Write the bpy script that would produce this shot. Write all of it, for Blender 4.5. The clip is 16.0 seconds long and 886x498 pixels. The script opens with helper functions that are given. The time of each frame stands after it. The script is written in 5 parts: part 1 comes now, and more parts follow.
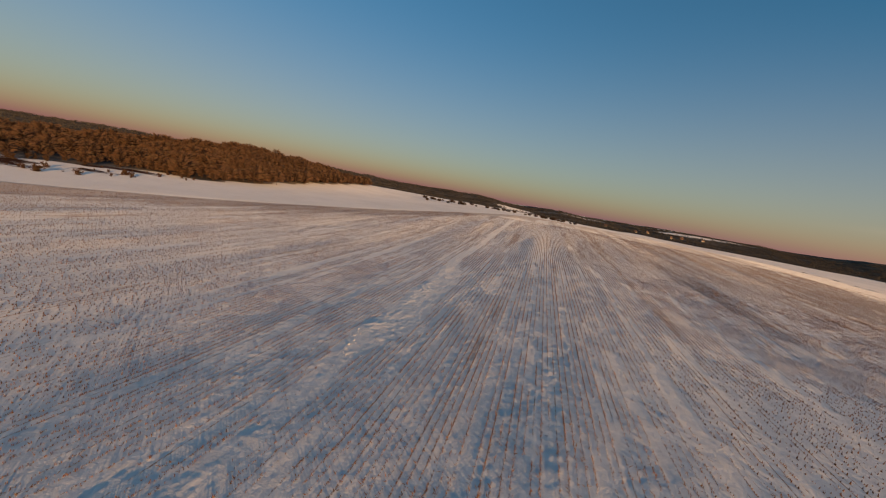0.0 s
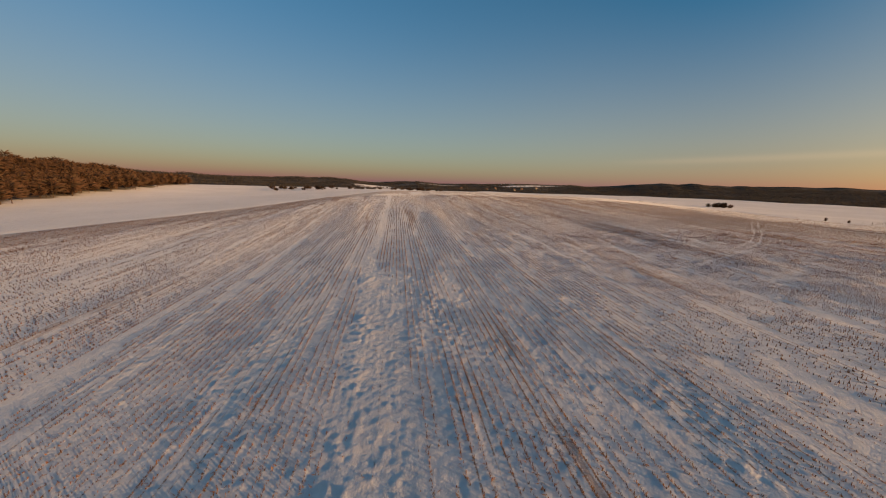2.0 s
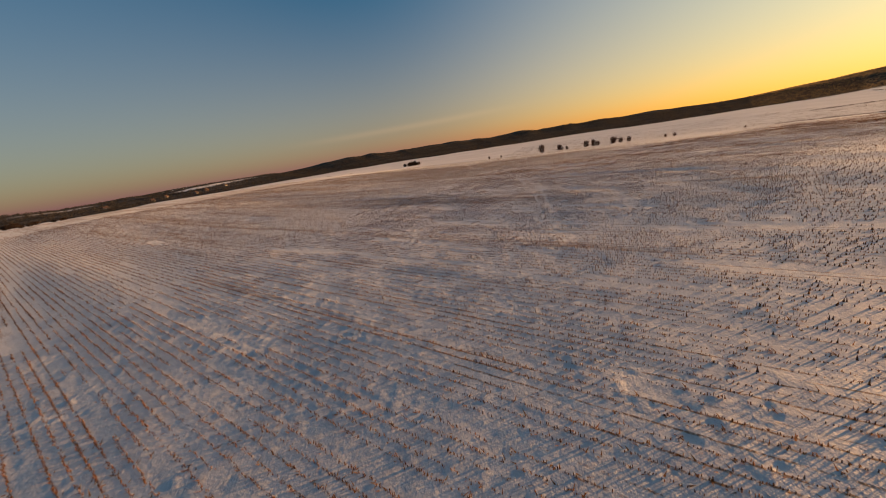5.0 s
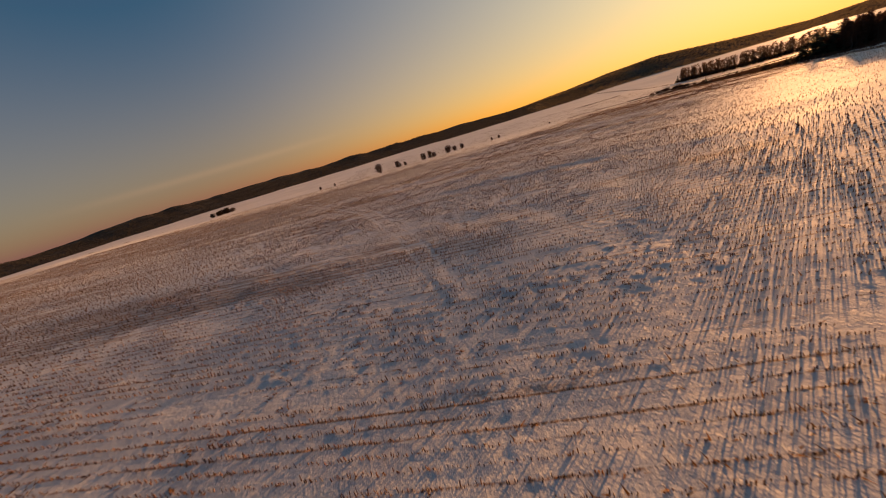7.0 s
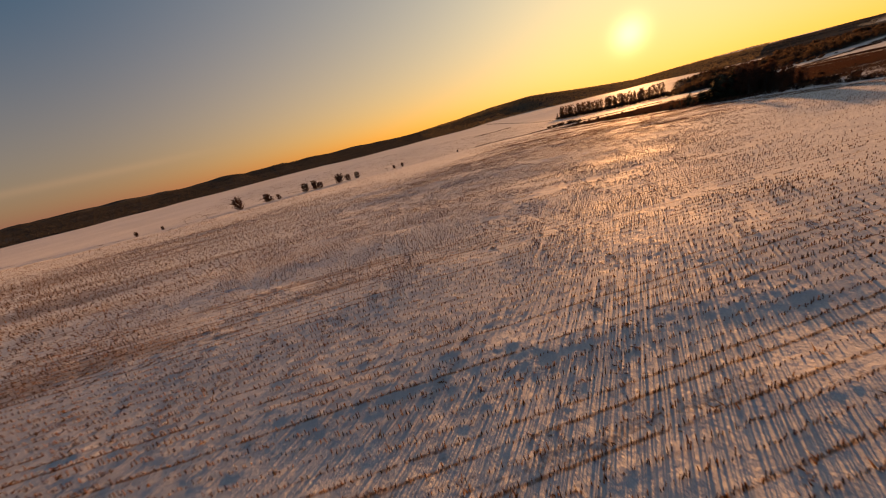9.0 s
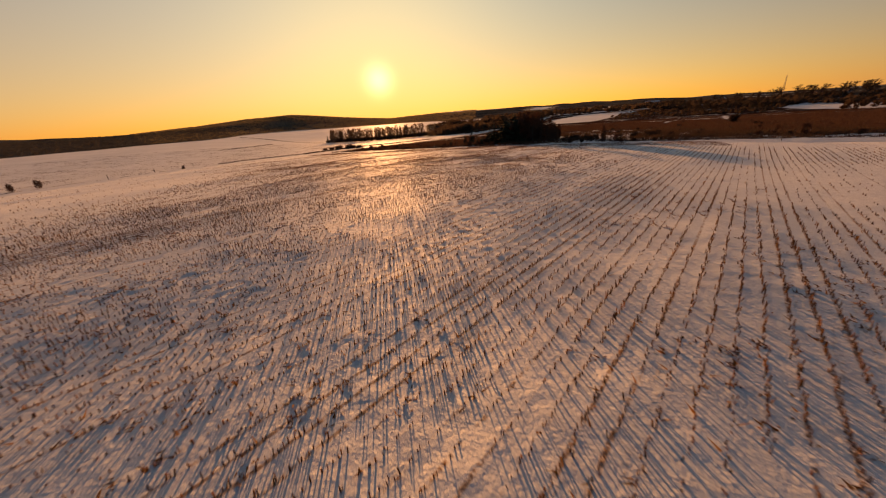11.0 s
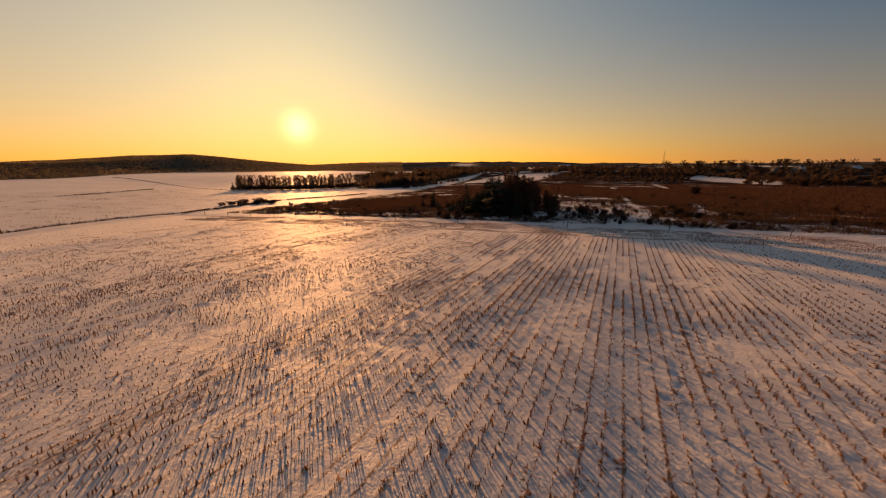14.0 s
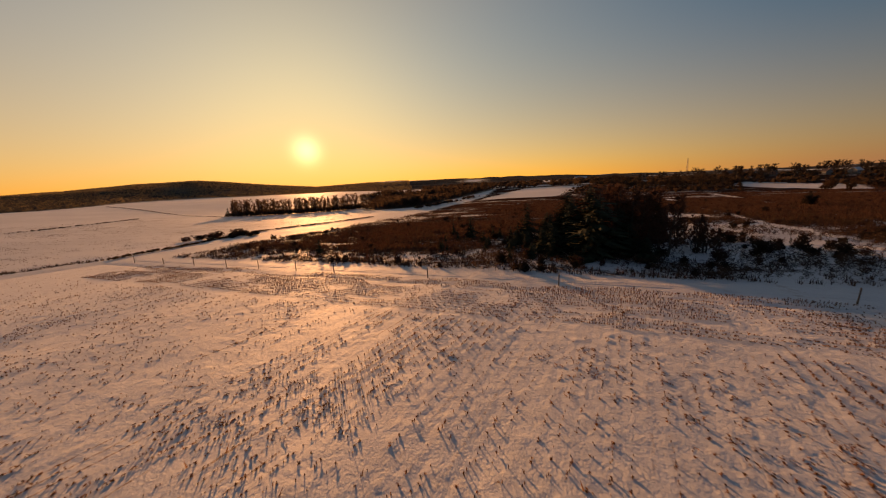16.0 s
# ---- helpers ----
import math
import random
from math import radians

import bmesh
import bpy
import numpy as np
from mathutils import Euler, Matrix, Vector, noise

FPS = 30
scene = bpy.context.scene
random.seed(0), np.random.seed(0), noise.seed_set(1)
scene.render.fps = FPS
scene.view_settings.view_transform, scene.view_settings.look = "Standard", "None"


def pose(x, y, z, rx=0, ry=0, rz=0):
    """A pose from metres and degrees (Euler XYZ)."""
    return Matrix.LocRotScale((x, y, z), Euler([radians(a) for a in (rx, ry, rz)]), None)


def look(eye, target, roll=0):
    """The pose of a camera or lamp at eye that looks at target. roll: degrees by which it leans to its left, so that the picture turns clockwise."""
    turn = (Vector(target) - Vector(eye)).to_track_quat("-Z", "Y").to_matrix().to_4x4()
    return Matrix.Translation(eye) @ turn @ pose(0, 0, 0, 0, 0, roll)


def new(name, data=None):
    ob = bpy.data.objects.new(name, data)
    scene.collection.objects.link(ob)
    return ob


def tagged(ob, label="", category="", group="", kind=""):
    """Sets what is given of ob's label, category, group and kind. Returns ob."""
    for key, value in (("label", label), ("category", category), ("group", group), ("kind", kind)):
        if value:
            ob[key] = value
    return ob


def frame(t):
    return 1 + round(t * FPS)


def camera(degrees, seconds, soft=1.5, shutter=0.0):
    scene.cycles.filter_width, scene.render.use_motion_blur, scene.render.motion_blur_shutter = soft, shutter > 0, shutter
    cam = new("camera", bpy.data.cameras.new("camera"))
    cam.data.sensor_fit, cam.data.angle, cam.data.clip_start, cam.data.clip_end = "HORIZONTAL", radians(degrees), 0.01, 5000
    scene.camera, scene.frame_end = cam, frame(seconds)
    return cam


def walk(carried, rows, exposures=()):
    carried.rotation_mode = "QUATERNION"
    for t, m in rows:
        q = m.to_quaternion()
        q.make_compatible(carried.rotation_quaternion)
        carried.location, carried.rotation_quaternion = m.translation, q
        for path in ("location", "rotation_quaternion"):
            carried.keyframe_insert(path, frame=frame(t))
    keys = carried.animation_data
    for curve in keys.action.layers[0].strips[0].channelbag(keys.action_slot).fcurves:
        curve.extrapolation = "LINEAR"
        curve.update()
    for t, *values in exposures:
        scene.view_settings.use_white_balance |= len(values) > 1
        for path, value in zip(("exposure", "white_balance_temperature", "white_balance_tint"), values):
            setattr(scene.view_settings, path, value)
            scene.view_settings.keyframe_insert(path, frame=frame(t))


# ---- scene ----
# ---------------------------------------------------------------- camera
PATH = [
    (0, (0.00, 0.00, 19.00), (-0.001, 9.855, 17.303), 10.33),
    (0.5, (-2.55, 8.30, 18.30), (-1.869, 18.126, 16.572), 8.01),
    (1, (-5.76, 16.35, 17.35), (-3.980, 26.035, 15.633), 5.50),
    (1.5, (-7.90, 24.32, 16.39), (-5.037, 33.737, 14.615), 3.23),
    (2, (-9.12, 32.36, 15.61), (-5.239, 41.370, 13.697), 1.73),
    (2.5, (-9.31, 40.38, 15.24), (-4.466, 48.874, 13.147), 0.78),
    (3, (-8.31, 48.42, 15.04), (-2.514, 56.252, 12.772), -0.14),
    (3.5, (-6.29, 56.26, 14.83), (0.453, 63.237, 12.420), -1.21),
    (4, (-3.01, 63.74, 14.63), (4.666, 69.620, 12.089), -3.08),
    (6.5, (36.85, 77.08, 11.68), (46.325, 77.118, 8.490), -16.63),
    (7, (47.42, 77.14, 11.47), (56.889, 76.375, 8.350), -16.98),
    (7.5, (58.79, 76.30, 11.52), (68.172, 74.641, 8.496), -16.39),
    (8, (70.22, 74.01, 11.95), (79.424, 71.542, 8.930), -15.75),
    (8.5, (81.39, 70.35, 12.46), (90.376, 67.243, 9.358), -15.00),
    (9, (91.78, 65.99, 12.85), (100.478, 62.319, 9.554), -14.03),
    (11.5, (142.48, 27.26, 9.04), (145.602, 18.432, 5.544), -2.24),
    (12, (147.64, 21.04, 9.38), (150.244, 11.955, 6.116), -1.07),
    (12.5, (152.47, 14.91, 10.01), (154.764, 5.657, 6.984), -0.26),
    (13, (157.19, 8.68, 10.85), (159.333, -0.678, 8.063), -0.04),
    (13.5, (161.86, 1.74, 11.59), (163.961, -7.679, 8.988), -0.09),
    (14, (166.68, -6.09, 11.90), (168.811, -15.553, 9.464), -0.55),
    (14.5, (171.39, -14.70, 11.80), (173.587, -24.181, 9.520), -1.18),
    (15, (176.59, -23.61, 11.83), (178.794, -33.115, 9.646), -1.72),
    (15.5, (181.27, -34.07, 11.63), (183.549, -43.578, 9.553), -2.24),
    (16, (185.03, -45.53, 10.91), (187.408, -55.047, 8.962), -2.69),
]
cam = camera(106.1, 16.0, soft=1.1, shutter=0.1)
walk(cam, [(t, look(eye, target, roll)) for t, eye, target, roll in PATH], exposures=[(0, 0.45, 7500, -10), (4, 0.44, 7800, -9), (6.5, -0.08, 9400, 8), (9, -0.06, 10400, 12), (12.5, -0.06, 11000, 14), (14.5, -0.14, 10800, 14), (16, -0.26, 10500, 13)])

# ---------------------------------------------------------------- daylight
SUN_DIR = Vector((0.568, -0.817, 0.101)).normalized()
SUN_AZ = math.atan2(SUN_DIR.x, SUN_DIR.y)
SUN_EL = math.asin(SUN_DIR.z)
world = bpy.data.worlds.new("evening_sky")
scene.world = world
world.use_nodes = True
wn, wl = world.node_tree.nodes, world.node_tree.links
sky = wn.new("ShaderNodeTexSky")
sky.sky_type = "NISHITA"
sky.sun_disc = False
sky.sun_elevation = SUN_EL
sky.sun_rotation = SUN_AZ
sky.altitude = 100
sky.air_density = 1.0
sky.dust_density = 1.0
sky.ozone_density = 3.0


def vec(op, a, b):
    v = wn.new("ShaderNodeVectorMath")
    v.operation = op
    wl.new(a, v.inputs[0])
    if isinstance(b, tuple):
        v.inputs[1].default_value = b
    else:
        wl.new(b, v.inputs[1])
    return v.outputs[0]


def val(op, a, b=None):
    m = wn.new("ShaderNodeMath")
    m.operation = op
    for k, v in enumerate((a, b)):
        if isinstance(v, (int, float)):
            m.inputs[k].default_value = v
        elif v is not None:
            wl.new(v, m.inputs[k])
    return m.outputs[0]


def tint(fac, col):
    v = wn.new("ShaderNodeVectorMath")
    v.operation = "SCALE"
    v.inputs[0].default_value = col
    wl.new(fac, v.inputs["Scale"])
    return v.outputs[0]


# clear evening sky; haze near the sun evens out its brightest part
thin = vec("MULTIPLY", sky.outputs[0], (0.088, 0.137, 0.165))
size = wn.new("ShaderNodeVectorMath")
size.operation = "LENGTH"
wl.new(thin, size.inputs[0])
calm = val("DIVIDE", 1.0, val("SQRT", val("ADD", 1.0, val("POWER", val("DIVIDE", size.outputs["Value"], 0.62), 2.0))))
clear = wn.new("ShaderNodeVectorMath")
clear.operation = "SCALE"
wl.new(thin, clear.inputs[0])
wl.new(calm, clear.inputs["Scale"])
clear = clear.outputs[0]
way = wn.new("ShaderNodeTexCoord").outputs["Generated"]
split = wn.new("ShaderNodeSeparateXYZ")
wl.new(way, split.inputs[0])
up = val("MAXIMUM", split.outputs["Z"], 0.0)
dot = wn.new("ShaderNodeVectorMath")
dot.operation = "DOT_PRODUCT"
wl.new(way, dot.inputs[0])
dot.inputs[1].default_value = SUN_DIR
away = val("SUBTRACT", 1.0, dot.outputs["Value"])
band = val("EXPONENT", val("DIVIDE", up, -0.08))
wide = val("EXPONENT", val("DIVIDE", away, -0.27))
broad = val("EXPONENT", val("DIVIDE", away, -0.5))
layer = val("EXPONENT", val("DIVIDE", up, -0.30))
halo = val("EXPONENT", val("DIVIDE", away, -0.05))
core = val("EXPONENT", val("DIVIDE", away, -0.0005))
clear_low = wn.new("ShaderNodeVectorMath")
clear_low.operation = "SCALE"
wl.new(clear, clear_low.inputs[0])
# the sky is deepest at about a right angle from the sun
deep = val("EXPONENT", val("MULTIPLY", val("POWER", val("ABSOLUTE", val("DIVIDE", val("SUBTRACT", dot.outputs["Value"], 0.25), 0.32)), 2.0), -1.0))
wl.new(val("MULTIPLY", val("SUBTRACT", 1.0, val("MULTIPLY", band, 0.5)), val("SUBTRACT", 1.0, val("MULTIPLY", deep, 0.12))), clear_low.inputs["Scale"])
total = vec("ADD", clear_low.outputs[0], tint(band, (0.20, 0.105, 0.12)))
total = vec("ADD", total, tint(val("MULTIPLY", band, wide), (0.40, 0.15, 0.0)))
total = vec("ADD", total, tint(wide, (0.33, 0.24, 0.12)))
total = vec("ADD", total, tint(val("MULTIPLY", layer, broad), (0.16, 0.12, 0.06)))
total = vec("ADD", total, tint(val("MULTIPLY", band, broad), (0.28, 0.075, -0.04)))
total = vec("ADD", total, tint(halo, (0.22, 0.15, 0.0)))
total = vec("ADD", total, tint(core, (1.0, 0.85, 0.6)))
# uneven haze: colour, width round the sun, depth above the horizon; 1: leans to the sun's western side, 2: lies there alone
HAZE = [((-0.053, -0.009, 0.006), 0, 0), ((0.209, 0.031, -0.161), 0, 0.3), ((-0.016, -0.022, 0.224), 0.12, 0), ((-0.213, -0.082, 0.082), 0.12, 0.08),
        ((-0.24, -0.168, 0.006), 0.12, 0.3), ((-0.034, 0.184, 0.044), 0.27, 0), ((-0.114, -0.072, -0.074), 0.27, 0.08), ((-0.08, 0.014, -0.165), 0.27, 0.3),
        ((-0.016, -0.189, -0.199), 0.5, 0), ((0.139, -0.062, -0.112), 0.5, 0.08), ((0.226, 0.011, -0.182), 0.5, 0.3), ((-0.064, 0.039, 0.267), 1.1, 0),
        ((0.088, 0.002, -0.008), 1.1, 0.08), ((0.285, 0.244, 0.147), 1.1, 0.3), ((-0.35, -0.137, 0.05), 0, 0.08)]
LEANING = [((-0.06, 0.0, 0.04), 0.5, 0, 1), ((0.308, 0.227, 0.017), 0.5, 0.08, 1), ((-0.05, -0.042, -0.032), 1.1, 0, 2)]
lean = wn.new("ShaderNodeVectorMath")
lean.operation = "DOT_PRODUCT"
wl.new(way, lean.inputs[0])
lean.inputs[1].default_value = SUN_DIR.cross((0, 0, 1)).normalized()
west_only = val("MAXIMUM", lean.outputs["Value"], 0.0)
overhead = val("EXPONENT", val("MULTIPLY", val("POWER", val("DIVIDE", up, 0.46), 4.0), -1.0))
for colour, width, depth, side in [h + (0,) for h in HAZE] + LEANING:
    fall = val("ADD", val("MULTIPLY", away, -1 / width if width else 0.0), val("MULTIPLY", up, -1 / depth if depth else 0.0))
    fall = val("MULTIPLY", val("EXPONENT", fall), overhead)
    if side:
        fall = val("MULTIPLY", fall, west_only if side == 2 else lean.outputs["Value"])
    total = vec("ADD", total, tint(fall, colour))
# a faint streak of high cloud low in the north-east
def along(azimuth):
    d = wn.new("ShaderNodeVectorMath")
    d.operation = "DOT_PRODUCT"
    wl.new(way, d.inputs[0])
    d.inputs[1].default_value = (math.sin(radians(azimuth)), math.cos(radians(azimuth)), 0)
    return d.outputs["Value"]


height = val("SUBTRACT", up, val("ADD", 0.0745, val("MULTIPLY", along(157), 0.022)))
streak = val("ADD", val("POWER", val("DIVIDE", height, 0.0075), 2.0), val("POWER", val("DIVIDE", val("SUBTRACT", 1.0, along(67)), 0.035), 2.0))
total = vec("ADD", total, tint(val("EXPONENT", val("MULTIPLY", streak, -1.0)), (0.048, 0.024, 0.014)))
# the earth's dusky shadow band opposite the sun
dusk = val("EXPONENT", val("ADD", val("MULTIPLY", val("SUBTRACT", 2.0, away), -1 / 0.6), val("MULTIPLY", up, -1 / 0.25)))
total = vec("ADD", total, tint(dusk, (0.085, -0.028, -0.022)))
total = vec("ADD", total, tint(deep, (-0.045, -0.022, -0.006)))
total = vec("MAXIMUM", total, (0.03, 0.05, 0.08))
wl.new(total, wn["Background"].inputs[0])
wn["Background"].inputs[1].default_value = 1.0
lamp = bpy.data.lights.new("sun", "SUN")
lamp.energy, lamp.angle, lamp.color = 6.7, radians(1.0), (1.0, 0.50, 0.25)
sun = new("sun", lamp)
sun.rotation_euler = SUN_DIR.to_track_quat("Z", "Y").to_euler()

# ---------------------------------------------------------------- materials
def nodes_of(name):
    m = bpy.data.materials.new(name)
    m.use_nodes = True
    t = m.node_tree
    return m, t.nodes, t.links, t.nodes["Principled BSDF"]


def noise_tex(n, l, coord, scale, detail=4.0, rough=0.55):
    t = n.new("ShaderNodeTexNoise")
    t.inputs["Scale"].default_value = scale
    t.inputs["Detail"].default_value = detail
    t.inputs["Roughness"].default_value = rough
    l.new(coord, t.inputs["Vector"])
    return t.outputs["Fac"]


def ramp(n, l, fac, lo, hi):
    r = n.new("ShaderNodeMapRange")
    r.interpolation_type = "SMOOTHSTEP"
    r.inputs["From Min"].default_value, r.inputs["From Max"].default_value = lo, hi
    l.new(fac, r.inputs["Value"])
    return r.outputs["Result"]


def maths(n, l, op, a, b=None):
    m = n.new("ShaderNodeMath")
    m.operation = op
    for k, v in enumerate((a, b)):
        if v is None:
            continue
        if isinstance(v, (int, float)):
            m.inputs[k].default_value = v
        else:
            l.new(v, m.inputs[k])
    return m.outputs[0]


def blend(n, l, fac, a, b):
    m = n.new("ShaderNodeMix")
    m.data_type = "RGBA"
    for key, v in ((0, fac), (6, a), (7, b)):
        if isinstance(v, tuple):
            m.inputs[key].default_value = (*v, 1)
        elif isinstance(v, (int, float)):
            m.inputs[key].default_value = v
        else:
            l.new(v, m.inputs[key])
    return m.outputs[2]


def relief(n, l, b, fac, strength, distance):
    p = n.new("ShaderNodeBump")
    p.inputs["Strength"].default_value, p.inputs["Distance"].default_value = strength, distance
    l.new(fac, p.inputs["Height"])
    l.new(p.outputs[0], b.inputs["Normal"])
    return p


def attribute(n, name):
    a = n.new("ShaderNodeAttribute")
    a.attribute_name = name
    return a.outputs["Fac"]


SNOW_A, SNOW_B = (0.57, 0.585, 0.605), (0.47, 0.485, 0.505)


def field_material():
    """Thin wind-worked snow over a maize field; soil and straw show through along the rows."""
    m, n, l, b = nodes_of("field_snow")
    tc = n.new("ShaderNodeTexCoord")
    co = tc.outputs["Object"]
    big = noise_tex(n, l, co, 0.05, 3)
    mid = noise_tex(n, l, co, 0.9, 5, 0.6)
    fine = noise_tex(n, l, co, 7.0, 4, 0.6)
    base = blend(n, l, ramp(n, l, mid, 0.3, 0.7), SNOW_A, SNOW_B)
    sep = n.new("ShaderNodeSeparateXYZ")
    l.new(co, sep.inputs[0])
    # rows run along the object's y, 0.75 m apart in x
    st = n.new("ShaderNodeMapping")
    st.inputs["Scale"].default_value = (1.0, 0.09, 1.0)
    l.new(co, st.inputs["Vector"])
    streak = noise_tex(n, l, st.outputs[0], 1.5, 4, 0.6)
    thread = noise_tex(n, l, st.outputs[0], 5.0, 3, 0.6)
    straw_amt = attribute(n, "straw")
    patch = maths(n, l, "ADD", maths(n, l, "MULTIPLY", streak, 0.45), maths(n, l, "MULTIPLY", fine, 0.35))
    patch = maths(n, l, "ADD", patch, maths(n, l, "MULTIPLY", thread, 0.30))
    patch = maths(n, l, "ADD", patch, maths(n, l, "MULTIPLY", straw_amt, 0.41))
    patch = maths(n, l, "ADD", patch, maths(n, l, "MULTIPLY", big, 0.10))
    # longer bands left by the passes of the harvester
    lt = n.new("ShaderNodeMapping")
    lt.inputs["Scale"].default_value = (1.0, 0.045, 1.0)
    l.new(co, lt.inputs["Vector"])
    lane = noise_tex(n, l, lt.outputs[0], 0.42, 5, 0.62)
    patch = maths(n, l, "ADD", patch, maths(n, l, "MULTIPLY", maths(n, l, "SUBTRACT", lane, 0.5), 0.55))
    bare = maths(n, l, "MULTIPLY", ramp(n, l, patch, 0.85, 0.94), ramp(n, l, straw_amt, 0.02, 0.15))
    dirt = blend(n, l, ramp(n, l, fine, 0.35, 0.65), (0.42, 0.21, 0.09), (0.17, 0.09, 0.05))
    wob = maths(n, l, "MULTIPLY", maths(n, l, "SUBTRACT", noise_tex(n, l, co, 0.7, 2), 0.5), 0.12)
    wave = maths(n, l, "COSINE", maths(n, l, "MULTIPLY", maths(n, l, "ADD", sep.outputs["X"], wob), 2 * math.pi / 0.75))
    chop = maths(n, l, "ADD", maths(n, l, "MULTIPLY", streak, 0.5), maths(n, l, "MULTIPLY", noise_tex(n, l, co, 1.7, 3, 0.7), 0.5))
    litter = maths(n, l, "MULTIPLY", ramp(n, l, wave, 0.66, 0.97), ramp(n, l, maths(n, l, "ADD", chop, maths(n, l, "MULTIPLY", straw_amt, 0.22)), 0.50, 0.60))
    litter = maths(n, l, "MULTIPLY", litter, ramp(n, l, maths(n, l, "ADD", fine, maths(n, l, "MULTIPLY", straw_amt, 0.2)), 0.40, 0.60))
    # some rows are buried, others show for long stretches
    row = n.new("ShaderNodeTexWhiteNoise")
    row.noise_dimensions = "1D"
    l.new(maths(n, l, "FLOOR", maths(n, l, "ADD", maths(n, l, "DIVIDE", sep.outputs["X"], 0.75), 0.5)), row.inputs["W"])
    shown = maths(n, l, "ADD", maths(n, l, "MULTIPLY", row.outputs["Value"], 0.6), streak)
    litter = maths(n, l, "MULTIPLY", litter, maths(n, l, "ADD", maths(n, l, "MULTIPLY", ramp(n, l, shown, 0.72, 0.86), 0.9), 0.1))
    bare = maths(n, l, "MAXIMUM", maths(n, l, "MULTIPLY", bare, 0.64), maths(n, l, "MULTIPLY", litter, ramp(n, l, straw_amt, 0.03, 0.10)))
    col = blend(n, l, maths(n, l, "MULTIPLY", bare, 0.9), base, dirt)
    l.new(col, b.inputs["Base Color"])
    b.inputs["Roughness"].default_value = 0.74
    clean = maths(n, l, "SUBTRACT", 1.0, maths(n, l, "MULTIPLY", bare, 0.85))
    l.new(clean, b.inputs["Specular IOR Level"])
    b.inputs["IOR"].default_value = 1.85
    h = maths(n, l, "ADD", maths(n, l, "MULTIPLY", mid, 0.6), maths(n, l, "MULTIPLY", fine, 0.25))
    h = maths(n, l, "ADD", h, maths(n, l, "MULTIPLY", streak, 0.15))
    gritty = noise_tex(n, l, co, 16.0, 3, 0.65)
    h = maths(n, l, "ADD", h, maths(n, l, "MULTIPLY", gritty, 0.10))
    h = maths(n, l, "ADD", h, maths(n, l, "MULTIPLY", noise_tex(n, l, co, 2.6, 4, 0.7), 0.35))
    relief(n, l, b, h, 1.0, 0.14)
    # loose crystals scatter grazing light onwards
    l.new(maths(n, l, "MULTIPLY", clean, 0.28), b.inputs["Sheen Weight"])
    b.inputs["Sheen Roughness"].default_value = 0.6
    b.inputs["Sheen Tint"].default_value = (1.0, 1.0, 1.0, 1.0)
    return m


